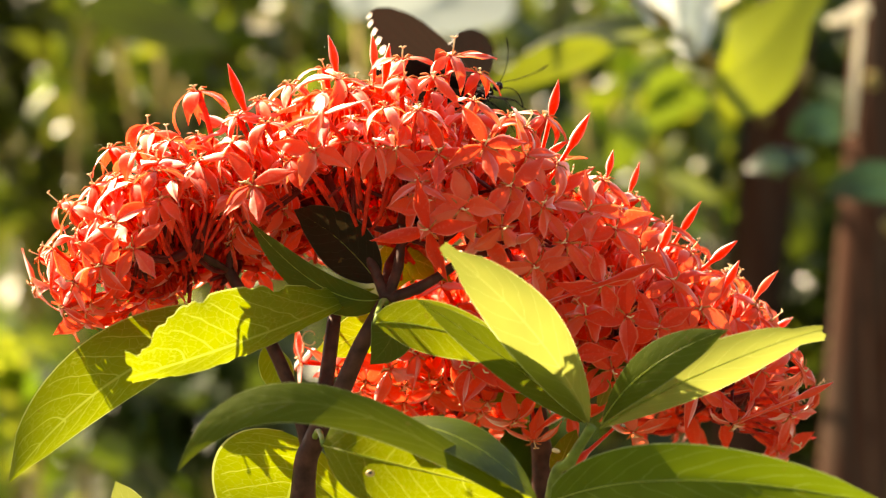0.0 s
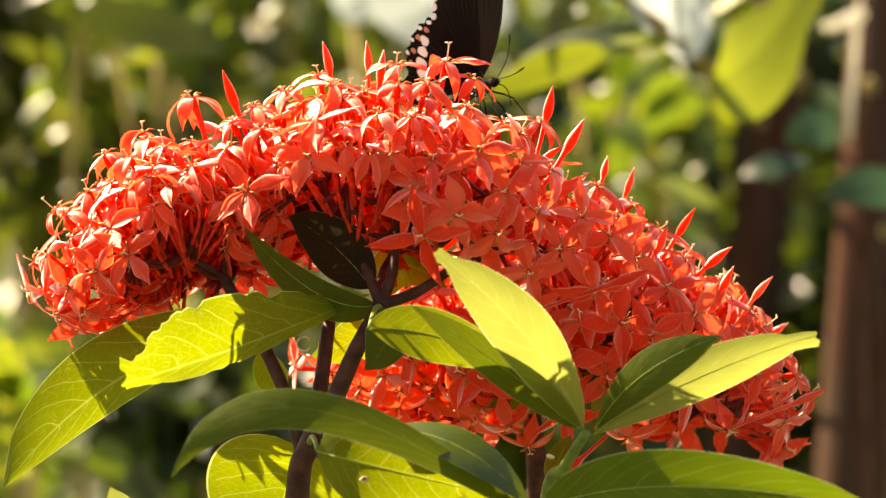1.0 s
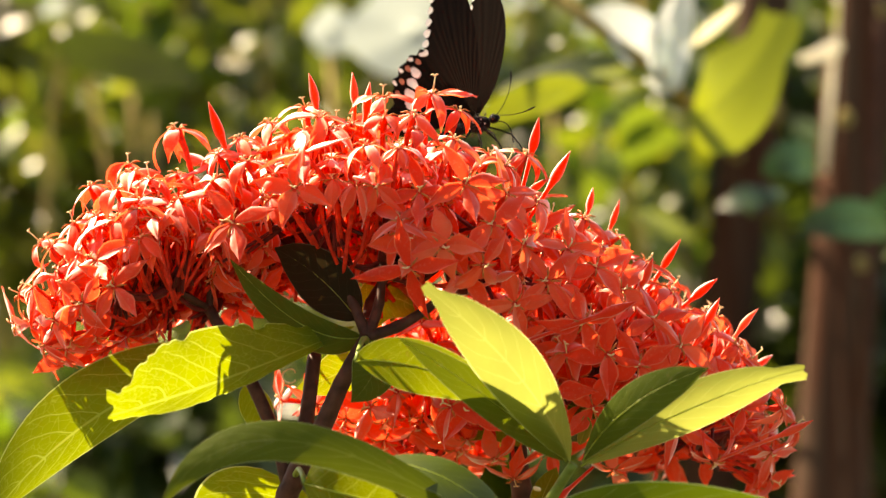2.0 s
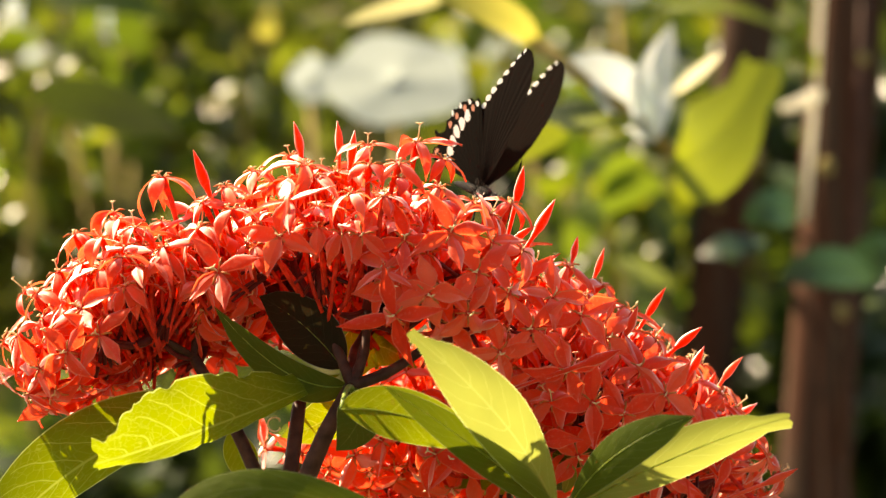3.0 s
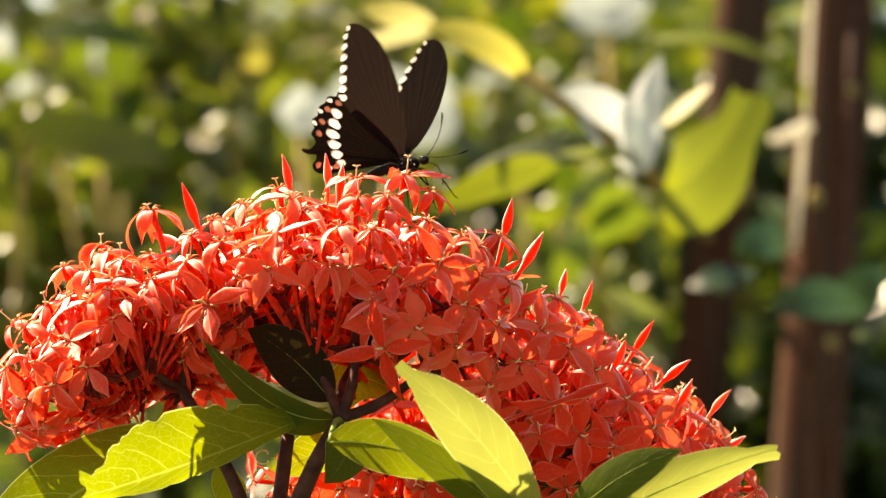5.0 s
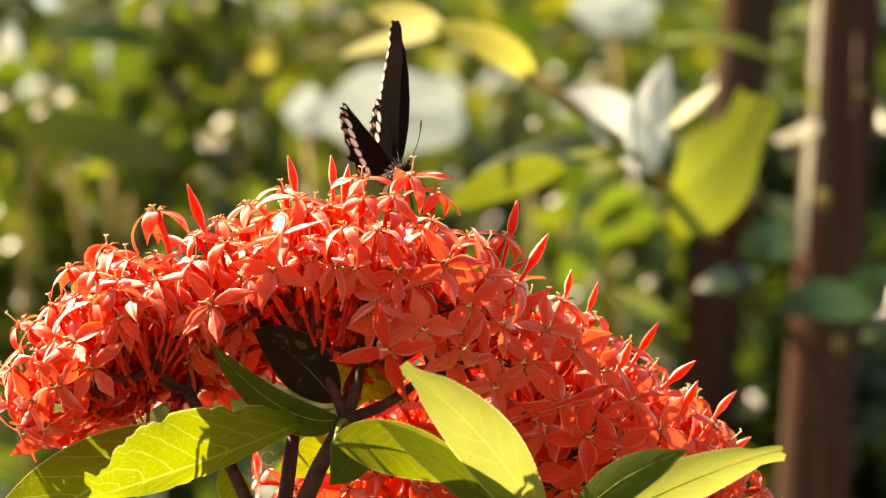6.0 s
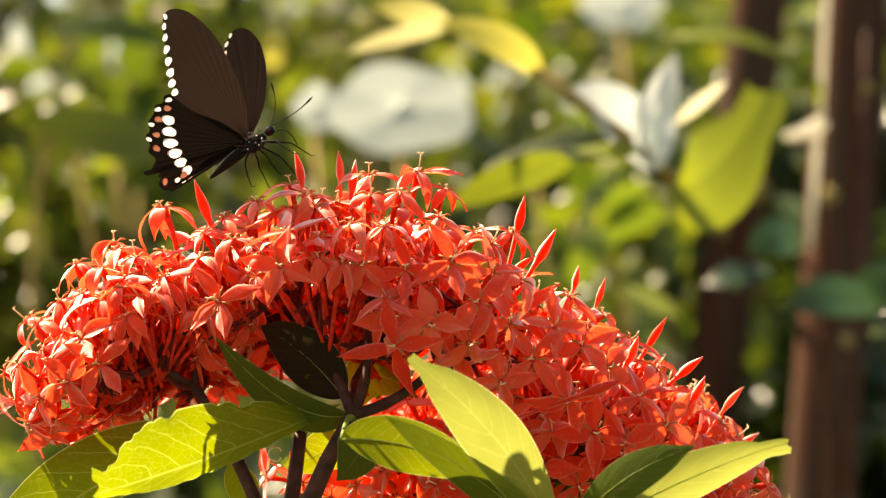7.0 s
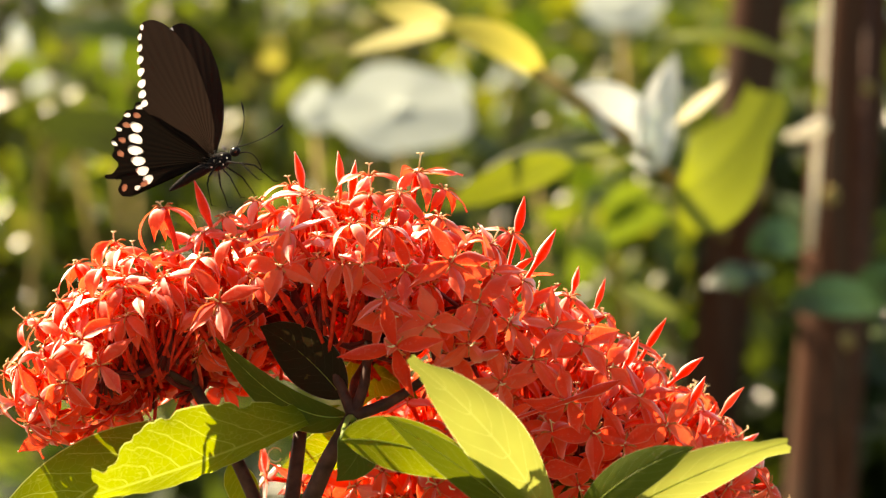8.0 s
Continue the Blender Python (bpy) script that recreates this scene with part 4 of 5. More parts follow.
def bush(label, u, v, y, ru, rv, ry, count, length, mat, seed, name="bush"):
    c = past(u, v, y)
    k = UNIT * (1 + y / REACH)
    foot = Vector((c.x, c.y, 0))
    b = thing(name, foot, label, "bush", "garden bushes")
    rnd = random.Random(seed)
    for i in range(4):
        bm = bmesh.new()
        top = c + Vector((rnd.uniform(-0.7, 0.7) * ru * k, rnd.uniform(-0.6, 0.6) * ry, rnd.uniform(-0.2, 0.7) * rv * k))
        st = foot + Vector((rnd.uniform(-0.05, 0.05), rnd.uniform(-0.05, 0.05), 0))
        tube(bm, arc(st, (st + top) * 0.5 + Vector((rnd.uniform(-0.06, 0.06), 0, 0)), top, 9), [0.011 - 0.001 * j for j in range(9)], 7)
        part("branch", bm, BRANCH, b)
    scatter("foliage", b, c, (ru * k, ry, rv * k), count, length, mat, seed)
    return b


# far hedge, then nearer bushes
bush("dense green hedge with gaps of sky", 780, 560, 5.2, 1150, 700, 0.9, 7500, 0.075, GREENS, 21, "hedge")
bush("olive green bush with glossy sunlit leaves", 180, 260, 2.4, 330, 420, 0.35, 800, 0.055, OLIVES, 22)
bush("olive green bush with glossy sunlit leaves", 90, 930, 2.0, 380, 190, 0.3, 420, 0.055, FRESH, 23)
bush("fresh green bush with sunlit leaves", 190, 330, 2.2, 150, 120, 0.2, 90, 0.060, FRESH, 37)
bush("fresh green bush with sunlit leaves", 430, 190, 2.7, 130, 150, 0.2, 110, 0.055, FRESH, 38)
bush("dark green bush in shade", 930, 410, 2.6, 130, 110, 0.2, 260, 0.065, SHADE_GREENS, 40)
bush("fresh green bush with sunlit leaves", 1080, 560, 2.3, 110, 80, 0.2, 60, 0.060, FRESH, 39)
bush("green bush with narrow leaves", 560, 140, 2.9, 300, 260, 0.4, 560, 0.055, OLIVES, 24)
bush("bright green leafy bush", 1060, 420, 2.0, 190, 170, 0.25, 200, 0.055, GREENS, 25)
bush("dark green bush in shade", 1400, 420, 2.6, 170, 260, 0.25, 420, 0.07, SHADE_GREENS, 35)
bush("dark green bush in shade", 1330, 800, 2.4, 430, 330, 0.45, 1300, 0.085, SHADE_GREENS, 26)
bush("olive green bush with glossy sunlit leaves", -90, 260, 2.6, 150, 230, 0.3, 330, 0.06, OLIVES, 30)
bush("dark green bush in shade", 1640, 520, 2.5, 190, 420, 0.3, 800, 0.085, SHADE_GREENS, 29)
bush("dark green bush in shade", 1545, 735, 2.0, 90, 120, 0.2, 900, 0.075, SHADE_GREENS, 36)
bush("green bush with narrow leaves", 1000, 60, 3.2, 420, 230, 0.4, 600, 0.06, GREENS, 27)
# Dark leaves placed here paint the shade behind the lower leaves.
bush("dark green bush in shade", 310, 885, 1.75, 170, 75, 0.15, 420, 0.06, SHADE_GREENS, 41)
bush("green bush under the flower heads", 700, 900, 2.2, 520, 220, 0.3, 420, 0.08, FRESH, 28)


def post(label, name, top, bottom, width, y, mat, seed, sides=14, lobes=0.03):
    """An upright trunk or post that runs on down to the ground."""
    a, b = past(*top, y), past(*bottom, y)
    k = UNIT * (1 + y / REACH)
    run = (b - a) / (a.z - b.z)
    up, low = a - run * 0.5, a + run * a.z
    e = thing(name, low, label, "trunk", "brown trunks")
    bm = bmesh.new()
    n = 60
    pts = [low + (up - low) * i / n for i in range(n + 1)]
    rings = tube(bm, pts, [0.5 * width * k * (1.12 - 0.12 * i / n) for i in range(n + 1)], sides)
    for i, ring in enumerate(rings):
        for v in ring:
            d = v.co - pts[i]
            d.z = 0
            v.co += d * (lobes * 2.4 * noise.noise(Vector((v.co.x * 40, v.co.y * 40, v.co.z * 7 + seed))))
    part("bark", bm, mat, e)
    return e


post("reddish brown upright garden trunk", "trunk", (1518, 0), (1452, 882), 118, 1.5, BARK, 1)
big = bpy.data.objects["trunk"]
for u, v, r in ((1473, 342, 0.0065), (1500, 600, 0.006), (1540, 150, 0.005)):
    bm = bmesh.new()
    blob(bm, past(u, v, 1.474), (r, 0.004, r * 1.1), None, 12, 8)
    part("knot", bm, BRANCH, big, "small knot")
bm = bmesh.new()
tube(bm, [past(1545, -60, 1.478), past(1528, 300, 1.478), past(1512, 560, 1.478), past(1490, 860, 1.478)], [0.004, 0.005, 0.005, 0.004], 7)
part("bark_strip", bm, STEM, big, "lighter loose strip of bark")
small = post("dark brown trunk partly hidden by leaves", "trunk", (1348, 0), (1272, 640), 96, 1.9, BARK, 2)

bm = bmesh.new()
blob(bm, past(1345, 330, 1.86), (0.009, 0.006, 0.010), None, 12, 8)
part("knot", bm, BRANCH, small, "dark knot")

cane = thing("dry_cane", past(1452, 220, 1.38), "pale dry broken cane leaning on the brown trunk", "cane")
bm = bmesh.new()
tube(bm, [past(1478, -420, 1.42), past(1470, -60, 1.41), past(1457, 150, 1.40), past(1446, 300, 1.39), past(1434, 438, 1.38)], [0.0022, 0.0023, 0.0026, 0.0028, 0.0030], 10)
part("shaft", bm, CANE, cane)
bm = bmesh.new()
tube(bm, arc(past(1395, 238, 1.36), past(1420, 232, 1.36), past(1456, 215, 1.39), 6), [0.0030, 0.0036, 0.0042, 0.0050, 0.0056, 0.0056], 9)
part("stub", bm, CANE, cane, "short broken pale side stub")


def garden_leaf(plant, a, b, c, width, facing, mat, label="", fold=0.2, belly=0.45, seed=0, twist=0, blunt=0.0):
    y = a[2]
    bm, rib = blade(past(*a), past(*b), past(*c), width * UNIT * (1 + y / REACH), facing, fold=fold, belly=belly, seed=seed, twist=twist, blunt=blunt, n=16, m=3)
    lf = part("leaf", bm, mat, plant, label)
    part("midrib", rib, VEIN, lf)


def sprig(label, name, stations, r0, r1, mat=BRANCH):
    pts = [past(*s) for s in stations]
    foot = Vector((pts[0].x, pts[0].y, 0))
    e = thing(name, foot, label, "garden plant", "garden plants")
    bm = bmesh.new()
    low = [foot, foot + (pts[0] - foot) * 0.5 + Vector((0.02, 0, 0)), *pts]
    n = len(low)
    tube(bm, low, [r0 + (r1 - r0) * i / (n - 1) for i in range(n)], 8)
    part("branch", bm, mat, e)
    return e


s1 = sprig("slanting branch with a yellow leaf and lime green leaves", "leafy_branch",
           [(1462, 820, 2.10), (1425, 640, 2.10), (1300, 430, 2.08), (1240, 358, 1.50), (1190, 312, 0.95), (1130, 258, 0.85), (1030, 180, 0.85), (935, 112, 0.85)], 0.0075, 0.0035)
garden_leaf(s1, (957, 130, 0.85), (882, 66, 0.84), (768, 36, 0.85), 60, (0.1, -0.95, 0.0), GOLDS, "yellow leaf arching over", 0.2, seed=31)
garden_leaf(s1, (790, 46, 0.85), (700, 60, 0.84), (606, 92, 0.85), 30, (0.1, -0.95, -0.15), PALES, "narrow pale yellow leaf", 0.15, seed=30)
garden_leaf(s1, (800, 45, 0.85), (730, 18, 0.88), (655, 2, 0.90), 52, (0.1, -0.95, 0.0), GOLDS, "yellow leaf", 0.15, seed=32)
garden_leaf(s1, (1192, 336, 0.86), (1276, 292, 0.89), (1358, 160, 0.93), 176, (0.0, -0.95, -0.22), LIMES, "large lime green heart-shaped leaf", 0.20, belly=0.34, seed=33, blunt=0.5)
garden_leaf(s1, (1160, 300, 0.86), (1100, 200, 0.85), (1012, 150, 0.85), 95, (0.2, -0.9, 0.1), GLARES, "leaf coloured pale for sky glare", 0.1, seed=34)
garden_leaf(s1, (1160, 300, 0.86), (1165, 200, 0.85), (1195, 85, 0.86), 70, (-0.3, -0.9, 0.1), GLARES, "leaf coloured pale for sky glare", 0.2, seed=35)
garden_leaf(s1, (1195, 215, 0.85), (1240, 175, 0.85), (1285, 140, 0.85), 40, (-0.4, -0.55, 0.7), PALES, "narrow pale leaf", 0.1, seed=36)
garden_leaf(s1, (1010, 282, 0.85), (905, 308, 0.84), (786, 366, 0.85), 66, (0.0, -0.95, -0.1), LIMES, "lime green leaf in the sun", 0.15, seed=37)
garden_leaf(s1, (1140, 268, 0.86), (1010, 256, 0.86), (850, 296, 0.88), 60, (0.1, -0.8, 0.5), SHADE_GREENS, "dark green leaf in shade", 0.15, seed=39)
garden_leaf(s1, (1140, 262, 0.85), (1080, 262, 0.84), (1010, 262, 0.85), 55, (0.1, -0.5, 0.8), LIMES, "", 0.2, seed=38)
garden_leaf(s1, (1146, 292, 0.84), (1132, 205, 0.81), (1186, 96, 0.83), 26, (-0.35, -0.80, 0.45), GLARES, "narrow leaf coloured pale for glare, curling over", 0.3, seed=40)
s2 = sprig("twig with curved lime green leaf beside the trunk", "leafy_twig",
           [(1452, 420, 1.42), (1450, 250, 1.4), (1445, 140, 1.38), (1400, 95, 1.35)], 0.002, 0.002, BARK)
garden_leaf(s2, (1430, 125, 1.36), (1310, 62, 1.34), (1165, 68, 1.36), 42, (0.1, -0.6, 0.8), LIMES, "curved lime green leaf", 0.2, seed=41)
garden_leaf(s2, (1450, 195, 1.4), (1452, 160, 1.36), (1446, 125, 1.36), 18, (0.3, -0.9, 0.1), LIMES, "", 0.2, seed=42)
s3 = sprig("blue-green leaved shoot before the trunks", "leafy_twig",
           [(1500, 640, 1.3), (1440, 480, 1.28), (1400, 440, 1.26), (1330, 430, 1.25)], 0.002, 0.002, BARK)
garden_leaf(s3, (1420, 440, 1.25), (1375, 415, 1.23), (1325, 445, 1.24), 70, (0.2, -0.9, 0.2), TEALS, "blue-green leaf", 0.15, seed=43)
garden_leaf(s3, (1360, 470, 1.25), (1310, 480, 1.22), (1245, 500, 1.22), 62, (-0.2, -0.75, 0.6), TEALS, "blue-green leaf with a bright glint", 0.15, seed=44)
garden_leaf(s3, (1560, 545, 1.2), (1470, 520, 1.16), (1385, 545, 1.18), 72, (0.1, -0.95, 0.1), TEALS, "dark blue-green leaf", 0.15, seed=45)
garden_leaf(s3, (1500, 560, 1.25), (1560, 500, 1.2), (1600, 490, 1.2), 80, (0.1, -0.95, 0.1), TEALS, "dark blue-green leaf", 0.15, seed=46)
s4 = sprig("shoot with broad green leaves", "leafy_twig", [(1120, 640, 1.6), (1100, 500, 1.55), (1060, 420, 1.5)], 0.004, 0.002)
garden_leaf(s4, (1080, 430, 1.5), (1120, 380, 1.5), (1190, 385, 1.5), 64, (0.1, -0.95, -0.1), FRESH, "sunlit green leaf", 0.15, seed=51)
garden_leaf(s4, (1060, 400, 1.5), (1040, 450, 1.48), (1010, 510, 1.5), 64, (-0.2, -0.95, -0.1), FRESH, "sunlit green leaf", 0.15, seed=52)
garden_leaf(s4, (1075, 395, 1.5), (1105, 350, 1.5), (1150, 318, 1.5), 54, (0.1, -0.95, -0.1), FRESH, "sunlit green leaf", 0.15, seed=58)
garden_leaf(s4, (1100, 500, 1.55), (1150, 530, 1.52), (1210, 560, 1.5), 60, (0.1, -0.6, 0.8), LIMES, "sunlit green leaf", 0.15, seed=53)
s5 = sprig("bush shoot with a large olive leaf", "leafy_twig", [(60, 500, 1.7), (70, 330, 1.65), (90, 240, 1.6)], 0.004, 0.002)
garden_leaf(s5, (70, 225, 1.6), (190, 235, 1.55), (330, 285, 1.5), 95, (0.1, -0.9, -0.3), OLIVES, "large shaded olive leaf", 0.1, seed=54)
garden_leaf(s5, (90, 60, 1.9), (200, 45, 1.9), (330, 90, 1.9), 60, (0.1, -0.8, 0.5), GREENS, "", 0.1, seed=55)
s6 = sprig("thin dark branch with yellow leaves", "leafy_branch", [(820, 560, 2.4), (640, 250, 2.35), (510, 150, 2.3), (380, 70, 2.3), (280, 10, 2.3)], 0.007, 0.004)
garden_leaf(s6, (320, 30, 2.3), (305, 90, 2.28), (290, 140, 2.3), 60, (0.1, -0.9, 0.2), GOLDS, "yellow hanging leaf", 0.1, seed=56)
garden_leaf(s6, (480, 120, 2.3), (485, 90, 2.28), (490, 60, 2.3), 45, (0.1, -0.9, 0.2), GOLDS, "yellow leaf", 0.1, seed=57)


WAXY = foliage_material("waxy_green_leaf", [(0.1, (0.04, 0.07, 0.015)), (0.9, (0.08, 0.12, 0.02))], [(0.1, (0.10, 0.16, 0.012)), (0.9, (0.18, 0.24, 0.02))], 0.35, 0.42)


def waxy_leaf(plant, u, v, y, span, slope=0.5):
    """A small glossy leaf that lies level enough to mirror the sun."""
    size = span * 0.75
    garden_leaf(plant, (u - size, v + size * slope, y), (u, v - 2, y), (u + size, v - size * slope, y), size * 1.5, (-0.38, -0.53, 0.76), WAXY, "glossy leaf with a bright glint", 0.05, seed=int(u + v))


waxy_leaf(s4, 1002, 345, 1.75, 20)
waxy_leaf(s4, 1168, 490, 1.75, 17)
waxy_leaf(s3, 1302, 506, 1.20, 20, -0.5)
waxy_leaf(s3, 1556, 586, 1.30, 20, 0.1)
waxy_leaf(s5, 88, 188, 1.9, 15)
waxy_leaf(s5, 134, 162, 1.9, 18)
waxy_leaf(s5, 38, 425, 1.9, 20)
waxy_leaf(s5, 168, 24, 2.0, 20)
waxy_leaf(s6, 416, 205, 2.1, 24)
waxy_leaf(s6, 222, 96, 2.2, 18)
waxy_leaf(s6, 612, 22, 2.2, 22)
waxy_leaf(s1, 964, 206, 1.35, 14)

# white rounded blossoms, far behind
def blossom(label, u, v, y, ru, rv, seed):
    c = past(u, v, y)
    k = UNIT * (1 + y / REACH)
    foot = Vector((c.x, c.y, 0))
    e = thing("white_blossom", foot, label, "blossom", "white blossoms")
    bm = bmesh.new()
    low = c - Vector((0, 0, 0.92 * rv * k))
    tube(bm, arc(foot, (foot + low) * 0.5 + Vector((0.03, 0, 0)), low, 8), [0.008 - 0.0005 * j for j in range(8)], 7)
    part("stem", bm, BRANCH, e)
    bm = bmesh.new()
    rings = []
    for q in (0.06, 0.3, 0.55, 0.8, 1.0):
        row = []
        for i in range(40):
            a = 2 * math.pi * i / 40
            lobe = 1 + 0.05 * q * q * math.sin(5 * a + seed) + 0.03 * q * math.sin(3 * a + 2 * seed)
            row.append(bm.verts.new(c + Vector((math.cos(a) * ru * k * q * lobe, 0.005 * (1 - q) ** 1.5 - 0.0012 * q * math.sin(5 * a + seed), math.sin(a) * rv * k * q * lobe))))
        rings.append(row)
    for p, q in zip(rings, rings[1:]):
        for i in range(40):
            bm.faces.new((p[i], p[(i + 1) % 40], q[(i + 1) % 40], q[i]))
    bm.faces.new(rings[0])
    part("corolla", bm, WHITE, e)


blossom("large pale white rounded blossom", 712, 190, 1.75, 128, 80, 61)
blossom("small pale white rounded blossom", 562, 188, 1.78, 40, 44, 62)
blossom("bright white blossom in the sun", 1105, 5, 2.3, 75, 42, 63)


# ---- the butterfly ----
FORE_SPOTS = [(-1.6, 51.6, 2.1, 1.3, 60), (-3.9, 48.9, 2.6, 1.4, 48), (-5.7, 45.4, 3.1, 1.7, 40), (-7.5, 41.6, 3.4, 2.0, 36), (-9.2, 37.7, 3.5, 2.3, 34),
              (-10.8, 33.9, 3.6, 2.6, 30), (-12.4, 30.4, 3.5, 2.6, 28), (-13.3, 27.2, 3.0, 2.3, 28)]
BAND_SPOTS = [(-19.6, 22.4, 5.0, 3.6, -48), (-21.9, 18.9, 5.6, 3.6, -40), (-24.0, 15.3, 6.0, 3.5, -33), (-24.8, 11.4, 5.6, 3.4, -25), (-25.0, 7.6, 5.0, 3.3, -15), (-24.6, 4.0, 4.2, 3.0, 0)]
EDGE_SPOTS = [(-15.2, 28.2, 2.8, 1.6, -20), (-20.6, 27.6, 2.6, 1.6, -20), (-26.0, 24.6, 2.4, 1.5, -45), (-30.0, 20.8, 2.4, 1.5, -60), (-29.8, 3.1, 2.4, 1.6, 0)]
RED_SPOTS = [(-17.4, 26.0, 2.9, 2.1, -40), (-22.6, 24.6, 3.1, 2.1, -40), (-26.6, 20.6, 2.9, 2.0, -40), (-29.6, 16.6, 2.9, 2.2, -60), (-34.2, 5.2, 2.8, 2.0, 40), (-26.6, 3.3, 3.4, 2.0, 10)]


def wing_material(name, colour, through_colour, fac, clear):
    """Black wing scales with fine veins, and no scales under the pale spots `clear`."""
    m, nt, n, b = nodes_of(name)
    co = n.new("ShaderNodeTexCoord").outputs["Object"]
    f = noise_of(nt, 900, 3, co)
    sep = n.new("ShaderNodeSeparateXYZ")
    nt.links.new(co, sep.inputs[0])
    ray = maths(nt, "FRACT", maths(nt, "MULTIPLY", maths(nt, "ARCTAN2", sep.outputs[0], sep.outputs[2]), 9.0))
    stripe = maths(nt, "GREATER_THAN", maths(nt, "ABSOLUTE", maths(nt, "SUBTRACT", ray, 0.5)), 0.40)
    col = mixed(nt, maths(nt, "MULTIPLY", f, 0.6), colour, tuple(c * 0.5 for c in colour))
    col = mixed(nt, maths(nt, "MULTIPLY", stripe, 0.4), col, tuple(c * 0.3 for c in colour))
    nt.links.new(col, b.inputs["Base Color"])
    b.inputs["Roughness"].default_value = 0.75
    b.inputs["Specular IOR Level"].default_value = 0.0
    bumped(nt, b, f, 0.3, 0.0002)
    thin(nt, b, through_colour, fac)
    bare = None
    for x, z, a, c, turn in clear:
        mp = n.new("ShaderNodeMapping")
        mp.vector_type = "TEXTURE"
        mp.inputs["Location"].default_value = (x * 0.001, 0, z * 0.001)
        mp.inputs["Rotation"].default_value = (0, radians(-turn), 0)
        mp.inputs["Scale"].default_value = (a * 0.00046, 1, c * 0.00046)
        nt.links.new(co, mp.inputs[0])
        ln = n.new("ShaderNodeVectorMath")
        ln.operation = "LENGTH"
        nt.links.new(mp.outputs[0], ln.inputs[0])
        hit = maths(nt, "LESS_THAN", ln.outputs["Value"], 1.0)
        bare = hit if bare is None else maths(nt, "MAXIMUM", bare, hit)
    out = n["Material Output"].inputs[0]
    skin = out.links[0].from_socket
    clearing = n.new("ShaderNodeBsdfTransparent")
    mx = n.new("ShaderNodeMixShader")
    nt.links.new(bare, mx.inputs[0])
    nt.links.new(skin, mx.inputs[1])
    nt.links.new(clearing.outputs[0], mx.inputs[2])
    nt.links.new(mx.outputs[0], out)
    return m


WING = wing_material("black_wing_scales", (0.0085, 0.0068, 0.0058), (0.14, 0.088, 0.066), 0.08, FORE_SPOTS)
HIND = wing_material("black_hindwing_scales", (0.008, 0.007, 0.006), (0.05, 0.035, 0.025), 0.06, BAND_SPOTS + EDGE_SPOTS + RED_SPOTS)
FUR = plain("black_body_fur", (0.008, 0.007, 0.007), 0.9, 0.5, 1500, relief=0.0003)
FUR.node_tree.nodes["Principled BSDF"].inputs["Specular IOR Level"].default_value = 0.12
CHALK = plain("white_wing_spot", (0.88, 0.87, 0.82), 0.6, 0.06, 1200)
thin(CHALK.node_tree, CHALK.node_tree.nodes["Principled BSDF"], (0.92, 0.92, 0.87), 0.60)
RUST = plain("orange_red_wing_spot", (0.45, 0.17, 0.10), 0.6, 0.3, 1200)
thin(RUST.node_tree, RUST.node_tree.nodes["Principled BSDF"], (0.42, 0.17, 0.10), 0.4)

butterfly = thing("butterfly", (0, 0, 0), "black swallowtail butterfly with white wing spots feeding on the flowers", "butterfly")


def closed_curve(pts, n=6):
    out = []
    m = len(pts)
    for k in range(m):
        a, b, c, d = (Vector((*pts[(k + j) % m], 0)) for j in (-1, 0, 1, 2))
        for i in range(n):
            s = i / n
            p = 0.5 * (2 * b + (c - a) * s + (2 * a - 5 * b + 4 * c - d) * s * s + (3 * b - a - 3 * c + d) * s ** 3)
            out.append((p.x, p.y))
    return out


def wing(name, outline, mat, side, camber):
    """A wing in the plane that stands on the body's axis, with its root at the origin. Lengths in mm."""
    rim = closed_curve(outline)
    bm = bmesh.new()
    rows = []
    for q in (0.02, 0.2, 0.4, 0.6, 0.8, 0.93, 1.0):
        row = []
        for k, (x, z) in enumerate(rim):
            r = math.hypot(x, z) * q
            row.append(bm.verts.new(Vector((x * q, side * camber * math.sin(min(1.0, r / 50) * math.pi) + side * 0.06 * math.sin(k * 0.9), z * q)) * 0.001))
        rows.append(row)
    n = len(rim)
    for a, b in zip(rows, rows[1:]):
        for k in range(n):
            bm.faces.new((a[k], a[(k + 1) % n], b[(k + 1) % n], b[k]))
    bm.faces.new(rows[0])
    ob = part(name, bm, mat, butterfly)
    return ob


def spots(parent, rows, mat, side, camber, name="spot", label=""):
    """Oval scale patches, a hair proud of the wing; the middle ones bulge least."""
    for x, z, a, b, turn in rows:
        bm = bmesh.new()
        r = math.hypot(x, z)
        y = side * (camber * math.sin(min(1.0, r / 50) * math.pi) + 0.07)
        spin = Matrix.Rotation(radians(-turn), 3, "Y")
        rim = []
        for k in range(14):
            w = 2 * math.pi * k / 14
            flare = 1 + 0.09 * math.sin(3 * w + x) + 0.05 * math.sin(5 * w + z)
            rim.append(bm.verts.new((Vector((x, y, z)) + spin @ Vector((math.cos(w) * a * 0.5 * flare, 0, math.sin(w) * b * 0.5 * flare))) * 0.001))
        mid = bm.verts.new(Vector((x, y + side * 0.05, z)) * 0.001)
        for k in range(14):
            bm.faces.new((rim[k], rim[(k + 1) % 14], mid))
        part(name, bm, mat, parent, label)


